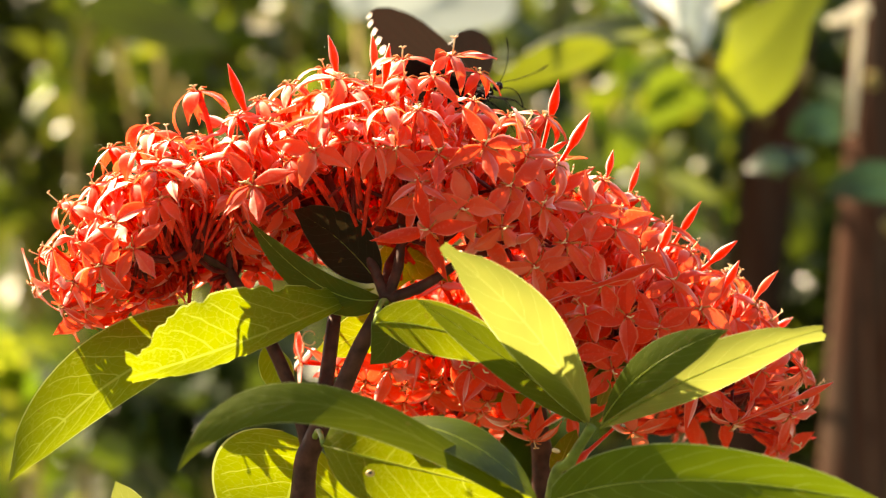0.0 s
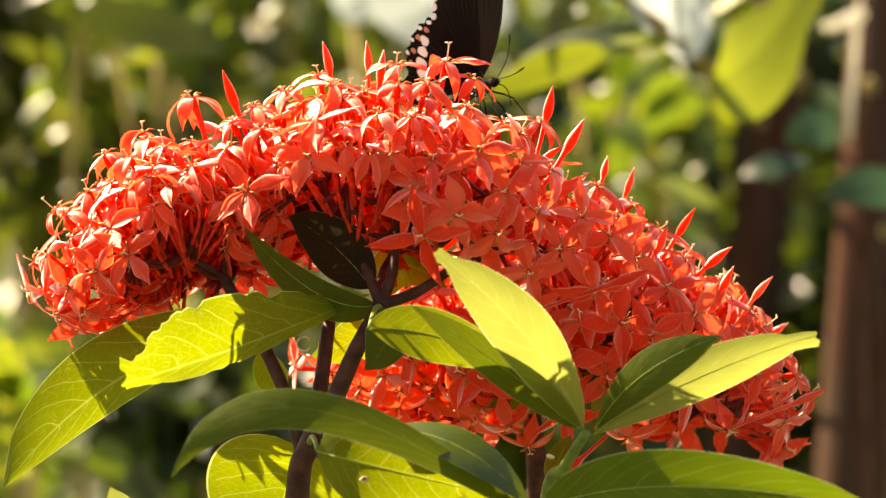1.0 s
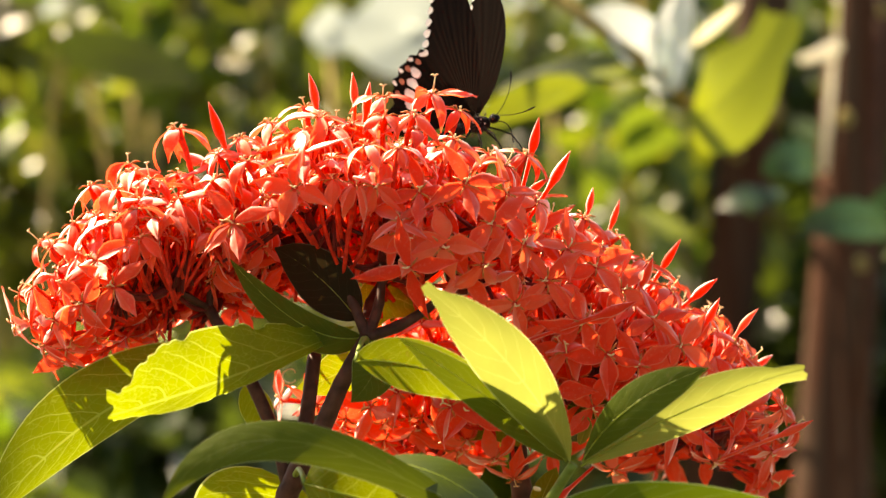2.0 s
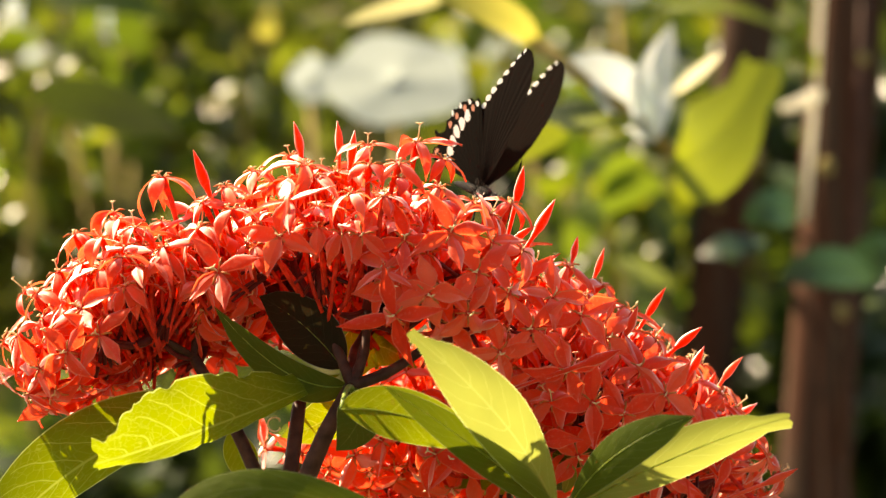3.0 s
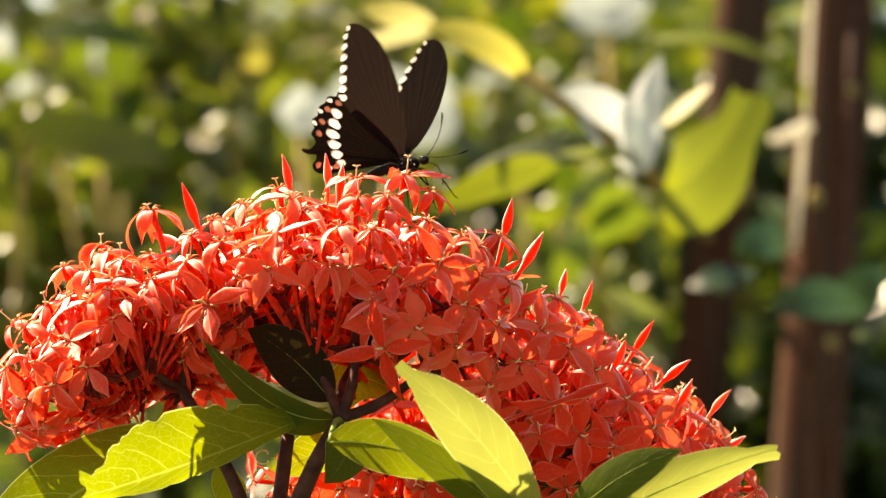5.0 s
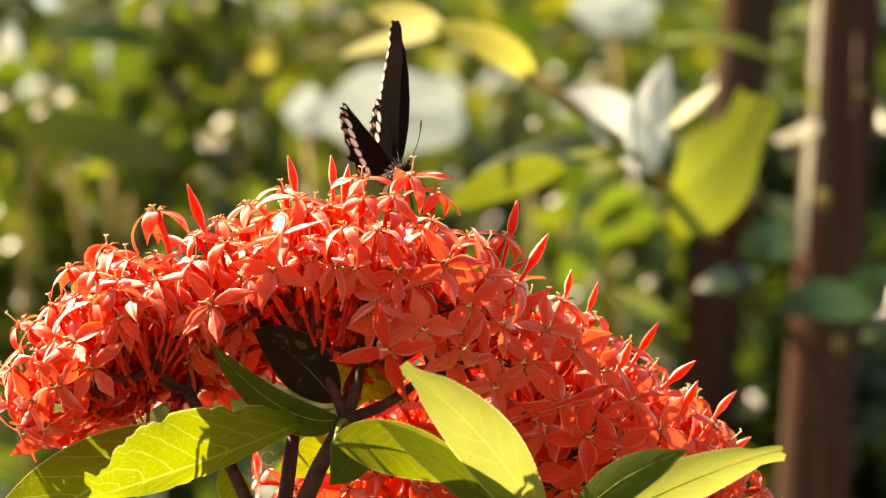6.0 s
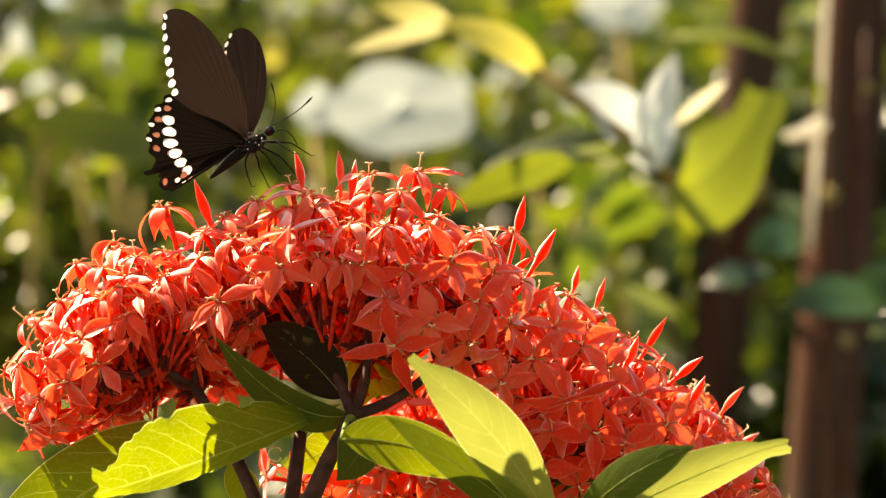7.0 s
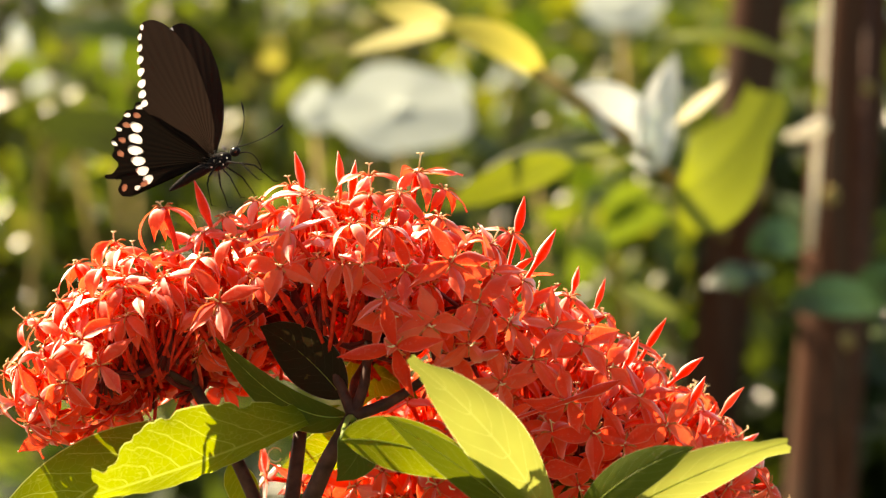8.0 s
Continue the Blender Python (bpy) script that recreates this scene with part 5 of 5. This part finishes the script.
FORE = [(0, 0), (2.8, 3.5), (5.8, 8.6), (8.4, 16), (10, 23.9), (10.7, 32), (10.2, 39.6), (8.6, 45), (6.4, 49.2), (3.2, 52.2), (-0.6, 52.9),
        (-3.6, 50.3), (-5.6, 46.5), (-7.6, 42.2), (-9.4, 37.5), (-11.6, 32.6), (-14.0, 27.6), (-14.3, 25), (-9, 13), (-3, 3)]
BACK = [(0, 0), (-3, 12), (-8, 21), (-12.2, 28.2), (-15.5, 30.2), (-17.6, 28.6), (-20.6, 29.2), (-23.0, 27.2), (-26.4, 26.0), (-27.9, 23.2),
        (-30.6, 22.2), (-30.9, 19.2), (-33.0, 17.2), (-32.2, 14.0), (-33.6, 12.6), (-36.6, 11.6), (-38.8, 12.4), (-39.2, 11.2), (-36.8, 9.8), (-33.8, 10.2),
        (-34.4, 7.6), (-36.8, 5.6), (-36.4, 2.8), (-33.2, 1.6), (-30.2, 2.6), (-26.4, 1.4), (-23.0, 2.0), (-15, 3.2), (-6, 0.5)]
wings = {}
for side, tag in ((-1, "near"), (1, "off")):
    fw = wing("forewing", FORE, WING, side, 1.6)
    spots(fw, FORE_SPOTS, CHALK, side, 1.6, label="creamy white marginal spot")
    hw = wing("hindwing", BACK, HIND, side, 0.8)
    spots(hw, BAND_SPOTS, CHALK, side, 0.8, label="white band spot")
    spots(hw, EDGE_SPOTS, CHALK, side, 0.8, label="white edge spot")
    spots(hw, RED_SPOTS, RUST, side, 0.8, label="orange-red edge spot")
    wings[tag] = (fw, hw)

bm = bmesh.new()
blob(bm, Vector((0.0012, 0, -0.0028)), (0.0050, 0.0025, 0.0030), None, 16, 12)
part("thorax", bm, FUR, butterfly, "black furry thorax with white dots")
bm = bmesh.new()
tube(bm, arc((-0.003, 0, -0.0028), (-0.011, 0, -0.0030), (-0.0205, 0, -0.0040), 12), [0.0015, 0.0018, 0.0020, 0.0020, 0.0020, 0.0019, 0.0018, 0.0017, 0.0015, 0.0012, 0.0009, 0.0004], 12)
part("abdomen", bm, FUR, butterfly, "slender black abdomen")
bm = bmesh.new()
blob(bm, Vector((0.0082, 0, -0.0022)), (0.0019, 0.0019, 0.0018), None, 12, 9)
head_b = part("head", bm, FUR, butterfly)
for sg in (-1, 1):
    bm = bmesh.new()
    blob(bm, Vector((0.0088, sg * 0.0014, -0.0020)), (0.0010, 0.0008, 0.0010), None, 10, 8)
    part("eye", bm, plain("dark_eye", (0.01, 0.008, 0.008), 0.15, 0.2, 500), head_b)
    bm = bmesh.new()
    if sg < 0:
        pts = arc((0.0090, -0.0008, -0.001), (0.0205, -0.0040, -0.0034), (0.0310, -0.0060, -0.0030), 10)
    else:
        pts = arc((0.0090, 0.0008, -0.001), (0.0140, 0.0030, 0.0058), (0.0160, 0.0040, 0.0140), 10)
    tube(bm, pts, [0.00015] * 7 + [0.00022, 0.00038, 0.0002], 6)
    part("antenna", bm, FUR, butterfly)
    for k, (x0, kx, kz, fx, fz) in enumerate(((0.0045, 0.011, -0.0085, 0.0150, -0.0165), (0.0018, 0.0050, -0.0105, 0.0065, -0.0195), (-0.0010, -0.0040, -0.0095, -0.0050, -0.0175))):
        bm = bmesh.new()
        tube(bm, [(x0, sg * 0.0015, -0.0045), (kx * 0.7, sg * 0.0045, kz * 0.75), (kx, sg * 0.0055, kz), ((kx + fx) / 2, sg * 0.0065, (kz + fz) / 2), (fx, sg * 0.007, fz), (fx + 0.0014, sg * 0.007, fz - 0.0008)],
             [0.00040, 0.00034, 0.0003, 0.00022, 0.00017, 0.00014], 6)
        part("leg", bm, FUR, butterfly)
for k, (x, y, z) in enumerate(((0.004, -0.0022, -0.0016), (0.0025, -0.0025, -0.0036), (0.0005, -0.0025, -0.0022), (0.0032, -0.0024, -0.0050), (-0.0012, -0.0027, -0.0040), (0.0052, -0.0019, -0.0034),
                               (0.004, 0.0027, -0.0016), (0.0025, 0.0029, -0.0036), (0.0005, 0.0030, -0.0022))):
    bm = bmesh.new()
    blob(bm, Vector((x, y, z)), (0.00032, 0.0002, 0.00032), None, 7, 5)
    part("dot", bm, CHALK, butterfly, "white body dot")
HAIR = plain("grey_brown_hair", (0.10, 0.085, 0.070), 0.6, 0.4, 2000)
hair = random.Random(77)
bm = bmesh.new()
for k in range(150):
    a, x = hair.uniform(0, 6.28), hair.uniform(-0.0035, 0.0060)
    d = Vector((hair.uniform(-0.9, 0.3), math.cos(a), math.sin(a))).normalized()
    o = Vector((x, math.cos(a) * 0.0022, -0.0028 + math.sin(a) * 0.0026))
    ln = hair.uniform(0.0012, 0.0030)
    tube(bm, [o, o + d * ln * 0.6, o + d * ln + Vector((-0.0005, 0, 0))], [0.00007, 0.00005, 0.00002], 3)
part("hair", bm, HAIR, butterfly, "short grey-brown thorax hair")
bm = bmesh.new()
tube(bm, arc((0.0092, 0, -0.0034), (0.0140, 0, -0.0060), (0.0150, 0, -0.0125), 8), 0.0002, 5)
part("proboscis", bm, FUR, butterfly)

near_fore, near_hind = wings["near"]
off_fore, off_hind = wings["off"]


def fore(side, lean, sweep):
    return pose(0, side * 0.0010, 0, -side * lean, 0, 0) @ pose(0, 0, 0, 0, sweep, 0)


def hind(side, lean):
    return pose(-0.001, side * 0.0006, -0.001, -side * lean, 0, 0)


def motions():
    walk(butterfly, [
        (0, pose(0.012, 0.035, 1.0582, 0, -20, -22)), (0.1, pose(0.0130, 0.0349, 1.0574, 0, -10, -32)),
        (0.2, pose(0.0142, 0.0348, 1.0555, 0, -10, -48)), (0.3, pose(0.0156, 0.0347, 1.054, 0, -4, -47)),
        (0.4, pose(0.0161, 0.0346, 1.0531, 0, -1, -48)), (0.5, pose(0.0166, 0.0344, 1.053, 0, -2, -48)),
        (0.6, pose(0.0182, 0.0343, 1.0528, 0, 1, -48)), (0.7, pose(0.0193, 0.0342, 1.0535, 0, -3, -48)),
        (0.8, pose(0.0175, 0.0341, 1.0611, 0, -12, -48)), (0.9, pose(0.0133, 0.034, 1.0624, 0, -14, -48)),
        (1, pose(0.0147, 0.0339, 1.0627, 0, -13, -48)), (1.1, pose(0.0158, 0.0338, 1.0629, 0, -13, -48)),
        (1.2, pose(0.0167, 0.0337, 1.0624, 0, -13, -48)), (1.3, pose(0.0164, 0.0336, 1.0622, 0, -14, -48)),
        (1.5, pose(0.0173, 0.0333, 1.0619, 0, -14, -48)), (1.7, pose(0.0163, 0.0331, 1.0621, 0, -14, -48)),
        (1.9, pose(0.0175, 0.0328, 1.0618, 0, -10, -37)), (2.1, pose(0.0205, 0.0326, 1.0612, 0, -12, -38)),
        (2.3, pose(0.0235, 0.0324, 1.0606, 0, -14, -38)), (2.5, pose(0.0262, 0.0322, 1.0602, 0, -18, -38)),
        (2.65, pose(0.0278, 0.032, 1.06, 0, -20, -38)), (2.8, pose(0.0289, 0.0319, 1.0598, 0, -22, -59)),
        (2.9, pose(0.029, 0.0318, 1.06, 0, -12, -59)), (3, pose(0.0277, 0.0317, 1.0539, 0, 17, -60)),
        (3.1, pose(0.0278, 0.0316, 1.0533, 0, 19, -60)), (3.2, pose(0.0261, 0.0314, 1.0535, 0, 16, -60)),
        (3.3, pose(0.0266, 0.0313, 1.0544, 0, 17, -60)), (3.4, pose(0.0278, 0.0312, 1.0548, 0, 21, -60)),
        (3.5, pose(0.0275, 0.0311, 1.0551, 0, 23, -60)), (3.6, pose(0.0267, 0.031, 1.0554, 0, 23, -60)),
        (3.8, pose(0.0268, 0.0308, 1.0548, 0, 25, -60)), (4, pose(0.0268, 0.0306, 1.0557, 0, 25, -60)),
        (4.1, pose(0.0263, 0.0304, 1.0576, 0, 22, -46)), (4.2, pose(0.025, 0.0303, 1.0601, 0, -5, -45)),
        (4.3, pose(0.0219, 0.0302, 1.0622, 0, -10, -47)), (4.5, pose(0.0225, 0.03, 1.064, 0, -4, -46)),
        (4.7, pose(0.0082, 0.0288, 1.0746, 0, -9, -19)), (4.9, pose(0.004, 0.0275, 1.076, 0, -8, -28)),
        (5.1, pose(0.0012, 0.0262, 1.0756, 0, -9, -38)), (5.3, pose(-0.0004, 0.025, 1.0752, 0, -9, -47)),
        (5.5, pose(-0.0016, 0.0238, 1.075, 0, -10, -55)), (5.65, pose(-0.0021, 0.0228, 1.0748, 0, -10, -60)),
        (5.8, pose(-0.0024, 0.0219, 1.0747, 0, -12, -72)), (5.9, pose(-0.0017, 0.0212, 1.0731, 0, -18, -73)),
        (6, pose(-0.0014, 0.0206, 1.0732, 0, -6, -72)), (6.1, pose(-0.0028, 0.02, 1.073, 0, -8, -72)),
        (6.2, pose(-0.027, 0.015, 1.1204, 0, -46, -29)), (6.3, pose(-0.0491, 0.01, 1.1258, 0, -10, -60)),
        (6.4, pose(-0.0722, 0.005, 1.1162, 0, -12, -22)), (6.5, pose(-0.064, 0, 1.1019, 0, -12, -33)),
        (6.6, pose(-0.0483, 0, 1.0862, 0, -28, -37)), (6.7, pose(-0.0475, 0, 1.0822, 0, -28, -22)),
        (6.8, pose(-0.0545, 0, 1.0799, 0, -30, -31)), (6.9, pose(-0.0551, 0, 1.0802, 0, -29, -26)),
        (7, pose(-0.0569, 0, 1.0803, 0, -31, -25)), (7.1, pose(-0.0545, 0, 1.0792, 0, -28, -21)),
        (7.2, pose(-0.0544, 0, 1.0801, 0, -38, -26)), (7.3, pose(-0.0557, 0, 1.0789, 0, -32, -30)),
        (7.4, pose(-0.0627, 0, 1.0786, 0, -41, -30)), (7.5, pose(-0.0656, 0, 1.0749, 0, -35, -30)),
        (7.6, pose(-0.0679, 0, 1.0731, 0, -33, -26)), (7.7, pose(-0.0667, 0, 1.0742, 0, -17, -27)),
        (7.8, pose(-0.0702, 0, 1.0743, 0, -28, -32)), (7.9, pose(-0.0684, 0, 1.0742, 0, -27, -24)),
        (8, pose(-0.0693, 0, 1.0742, 0, -24, -22)),
    ])
    walk(near_fore, [
        (0, fore(-1, 49, -16)), (0.1, fore(-1, 40, -7)), (0.2, fore(-1, 5, -2)), (0.3, fore(-1, 23, -4)),
        (0.4, fore(-1, 9, -1)), (0.5, fore(-1, 23, -2)), (0.6, fore(-1, 9, -2)), (0.7, fore(-1, 16, -2)),
        (0.8, fore(-1, 8, 2)), (0.9, fore(-1, 13, 2)), (1, fore(-1, 7, 4)), (1.1, fore(-1, 6, 4)),
        (1.2, fore(-1, 8, 4)), (1.3, fore(-1, 8, 3)), (1.5, fore(-1, 13, 3)), (1.7, fore(-1, 3, 1)),
        (1.9, fore(-1, 10, 0)), (2.1, fore(-1, 3, 0)), (2.3, fore(-1, -2, 0)), (2.5, fore(-1, -8, 0)),
        (2.65, fore(-1, -14, 0)), (2.8, fore(-1, -12, -12)), (2.9, fore(-1, -17, -11)), (3, fore(-1, -11, 1)),
        (3.1, fore(-1, -1, 3)), (3.2, fore(-1, -5, 1)), (3.3, fore(-1, -1, 1)), (3.4, fore(-1, -1, 3)),
        (3.5, fore(-1, -4, 4)), (3.6, fore(-1, -7, 4)), (3.8, fore(-1, -6, 4)), (4, fore(-1, -4, 5)),
        (4.1, fore(-1, 13, 8)), (4.2, fore(-1, -8, -7)), (4.3, fore(-1, -4, -4)), (4.5, fore(-1, -5, -2)),
        (4.7, fore(-1, 47, 3)), (4.9, fore(-1, 20, 0)), (5.1, fore(-1, 32, 0)), (5.3, fore(-1, 12, 0)),
        (5.5, fore(-1, 26, 0)), (5.65, fore(-1, 8, 0)), (5.8, fore(-1, 11, -3)), (5.9, fore(-1, 2, -7)),
        (6, fore(-1, -2, 1)), (6.1, fore(-1, 13, 0)), (6.2, fore(-1, 61, 32)), (6.3, fore(-1, 84, 0)),
        (6.4, fore(-1, 41, 9)), (6.5, fore(-1, 35, 2)), (6.6, fore(-1, 27, 10)), (6.7, fore(-1, 8, 3)),
        (6.8, fore(-1, 26, 4)), (6.9, fore(-1, 12, 3)), (7, fore(-1, 21, 4)), (7.1, fore(-1, 3, 4)),
        (7.2, fore(-1, 9, 2)), (7.3, fore(-1, 19, 3)), (7.4, fore(-1, 12, 7)), (7.5, fore(-1, 19, 6)),
        (7.6, fore(-1, -6, 0)), (7.7, fore(-1, 27, 2)), (7.8, fore(-1, 39, -1)), (7.9, fore(-1, 9, 1)),
        (8, fore(-1, 16, 1)),
    ])
    walk(near_hind, [
        (0, hind(-1, 37.8)), (0.1, hind(-1, 31)), (0.2, hind(-1, 4.8)), (0.3, hind(-1, 18.2)),
        (0.4, hind(-1, 7.8)), (0.5, hind(-1, 18.2)), (0.6, hind(-1, 7.8)), (0.7, hind(-1, 13)),
        (0.8, hind(-1, 7)), (0.9, hind(-1, 10.8)), (1, hind(-1, 6.2)), (1.1, hind(-1, 5.5)),
        (1.2, hind(-1, 7)), (1.3, hind(-1, 7)), (1.5, hind(-1, 10.8)), (1.7, hind(-1, 3.2)),
        (1.9, hind(-1, 8.5)), (2.1, hind(-1, 3.2)), (2.3, hind(-1, -0.5)), (2.5, hind(-1, -5)),
        (2.65, hind(-1, -9.5)), (2.8, hind(-1, -8)), (2.9, hind(-1, -11.8)), (3, hind(-1, -6.5)),
        (3.1, hind(-1, 0.2)), (3.2, hind(-1, -2.8)), (3.3, hind(-1, 0.2)), (3.4, hind(-1, 0.2)),
        (3.5, hind(-1, -2)), (3.6, hind(-1, -4.2)), (3.8, hind(-1, -3.5)), (4, hind(-1, -2)),
        (4.1, hind(-1, 10.8)), (4.2, hind(-1, 9)), (4.3, hind(-1, 7)), (4.5, hind(-1, 4)),
        (4.7, hind(-1, 30)), (4.9, hind(-1, 16)), (5.1, hind(-1, 25)), (5.3, hind(-1, 10)),
        (5.5, hind(-1, 20.5)), (5.65, hind(-1, 7)), (5.8, hind(-1, 16)), (5.9, hind(-1, 24)),
        (6, hind(-1, 27)), (6.1, hind(-1, 34)), (6.2, hind(-1, 46.8)), (6.3, hind(-1, 64)),
        (6.4, hind(-1, 31.8)), (6.5, hind(-1, 27.2)), (6.6, hind(-1, 21.2)), (6.7, hind(-1, 7)),
        (6.8, hind(-1, 20.5)), (6.9, hind(-1, 10)), (7, hind(-1, 16.8)), (7.1, hind(-1, 3.2)),
        (7.2, hind(-1, 7.8)), (7.3, hind(-1, 15.2)), (7.4, hind(-1, 10)), (7.5, hind(-1, 15.2)),
        (7.6, hind(-1, -3.5)), (7.7, hind(-1, 21.2)), (7.8, hind(-1, 30.2)), (7.9, hind(-1, 7.8)),
        (8, hind(-1, 13)),
    ])
    walk(off_fore, [
        (0, fore(1, 54, -16)), (0.1, fore(1, 45, -7)), (0.2, fore(1, 25, -2)), (0.3, fore(1, 42, -4)),
        (0.4, fore(1, 7, -1)), (0.5, fore(1, 41, -2)), (0.6, fore(1, 12, -2)), (0.7, fore(1, 20, -2)),
        (0.8, fore(1, 9, 2)), (0.9, fore(1, 25, 2)), (1, fore(1, 9, 4)), (1.1, fore(1, 9, 4)),
        (1.2, fore(1, 11, 4)), (1.3, fore(1, 14, 3)), (1.5, fore(1, 13, 3)), (1.7, fore(1, 14, 1)),
        (1.9, fore(1, 20, 0)), (2.1, fore(1, 16, 0)), (2.3, fore(1, 24, 0)), (2.5, fore(1, 30, 0)),
        (2.65, fore(1, 40, 0)), (2.8, fore(1, 37, -12)), (2.9, fore(1, 37, -11)), (3, fore(1, 25, 1)),
        (3.1, fore(1, 33, 3)), (3.2, fore(1, 24, 1)), (3.3, fore(1, 24, 1)), (3.4, fore(1, 15, 3)),
        (3.5, fore(1, 17, 4)), (3.6, fore(1, 19, 4)), (3.8, fore(1, 21, 4)), (4, fore(1, 28, 5)),
        (4.1, fore(1, 17, 8)), (4.2, fore(1, 43, -7)), (4.3, fore(1, 50, -4)), (4.5, fore(1, 40, -2)),
        (4.7, fore(1, 51, 3)), (4.9, fore(1, 24, 0)), (5.1, fore(1, 36, 0)), (5.3, fore(1, 16, 0)),
        (5.5, fore(1, 30, 0)), (5.65, fore(1, 12, 0)), (5.8, fore(1, 19, -3)), (5.9, fore(1, 21, -7)),
        (6, fore(1, -2, 1)), (6.1, fore(1, 15, 0)), (6.2, fore(1, 33, 32)), (6.3, fore(1, 84, 0)),
        (6.4, fore(1, 40, 9)), (6.5, fore(1, 48, 2)), (6.6, fore(1, 28, 10)), (6.7, fore(1, 2, 3)),
        (6.8, fore(1, 29, 4)), (6.9, fore(1, 12, 3)), (7, fore(1, 30, 4)), (7.1, fore(1, 7, 4)),
        (7.2, fore(1, 15, 2)), (7.3, fore(1, 24, 3)), (7.4, fore(1, 18, 7)), (7.5, fore(1, 18, 6)),
        (7.6, fore(1, 14, 0)), (7.7, fore(1, 11, 2)), (7.8, fore(1, 22, -1)), (7.9, fore(1, 12, 1)),
        (8, fore(1, 10, 1)),
    ])
    walk(off_hind, [
        (0, hind(1, 47.5)), (0.1, hind(1, 37.8)), (0.2, hind(1, 19.8)), (0.3, hind(1, 32.5)),
        (0.4, hind(1, 6.2)), (0.5, hind(1, 31.8)), (0.6, hind(1, 10)), (0.7, hind(1, 16)),
        (0.8, hind(1, 7.8)), (0.9, hind(1, 19.8)), (1, hind(1, 7.8)), (1.1, hind(1, 7.8)),
        (1.2, hind(1, 9.2)), (1.3, hind(1, 11.5)), (1.5, hind(1, 10.8)), (1.7, hind(1, 11.5)),
        (1.9, hind(1, 16)), (2.1, hind(1, 13)), (2.3, hind(1, 19)), (2.5, hind(1, 23.5)),
        (2.65, hind(1, 31)), (2.8, hind(1, 28.8)), (2.9, hind(1, 28.8)), (3, hind(1, 20.5)),
        (3.1, hind(1, 25.8)), (3.2, hind(1, 19)), (3.3, hind(1, 19)), (3.4, hind(1, 12.2)),
        (3.5, hind(1, 13.8)), (3.6, hind(1, 15.2)), (3.8, hind(1, 16.8)), (4, hind(1, 22)),
        (4.1, hind(1, 13.8)), (4.2, hind(1, 33.2)), (4.3, hind(1, 38.5)), (4.5, hind(1, 31)),
        (4.7, hind(1, 39.2)), (4.9, hind(1, 19)), (5.1, hind(1, 28)), (5.3, hind(1, 13)),
        (5.5, hind(1, 23.5)), (5.65, hind(1, 10)), (5.8, hind(1, 15.2)), (5.9, hind(1, 16.8)),
        (6, hind(1, -3)), (6.1, hind(1, 12.2)), (6.2, hind(1, 25.8)), (6.3, hind(1, 64)),
        (6.4, hind(1, 31)), (6.5, hind(1, 37)), (6.6, hind(1, 22)), (6.7, hind(1, 2.5)),
        (6.8, hind(1, 22.8)), (6.9, hind(1, 10)), (7, hind(1, 23.5)), (7.1, hind(1, 6.2)),
        (7.2, hind(1, 12.2)), (7.3, hind(1, 19)), (7.4, hind(1, 14.5)), (7.5, hind(1, 14.5)),
        (7.6, hind(1, 11.5)), (7.7, hind(1, 9.2)), (7.8, hind(1, 17.5)), (7.9, hind(1, 10)),
        (8, hind(1, 8.5)),
    ])
    # two leaves stir in the breeze
    walk(bright_leaf, [(t, Matrix.Translation(bright_leaf.location) @ pose(0, 0, 0, k, 0, 0)) for t, k in
                       ((0.0, 0.0), (1.0, -0.2), (1.5, 0.8), (3.0, 0.0), (4.5, -0.1), (6.0, -0.5), (6.5, -0.5), (7.0, -2.1), (7.5, -1.9), (8.0, -1.8))])
    walk(folded_leaf, [(t, Matrix.Translation(folded_leaf.location) @ pose(0, 0, 0, 0, k, 0)) for t, k in
                       ((0.0, 0.0), (1.0, 0.0), (1.5, 0.3), (3.0, 0.4), (3.5, 0.6), (4.5, 0.1), (6.0, 0.0), (6.5, 0.3), (7.0, -0.8), (7.5, -0.6), (8.0, -1.1))])


motions()
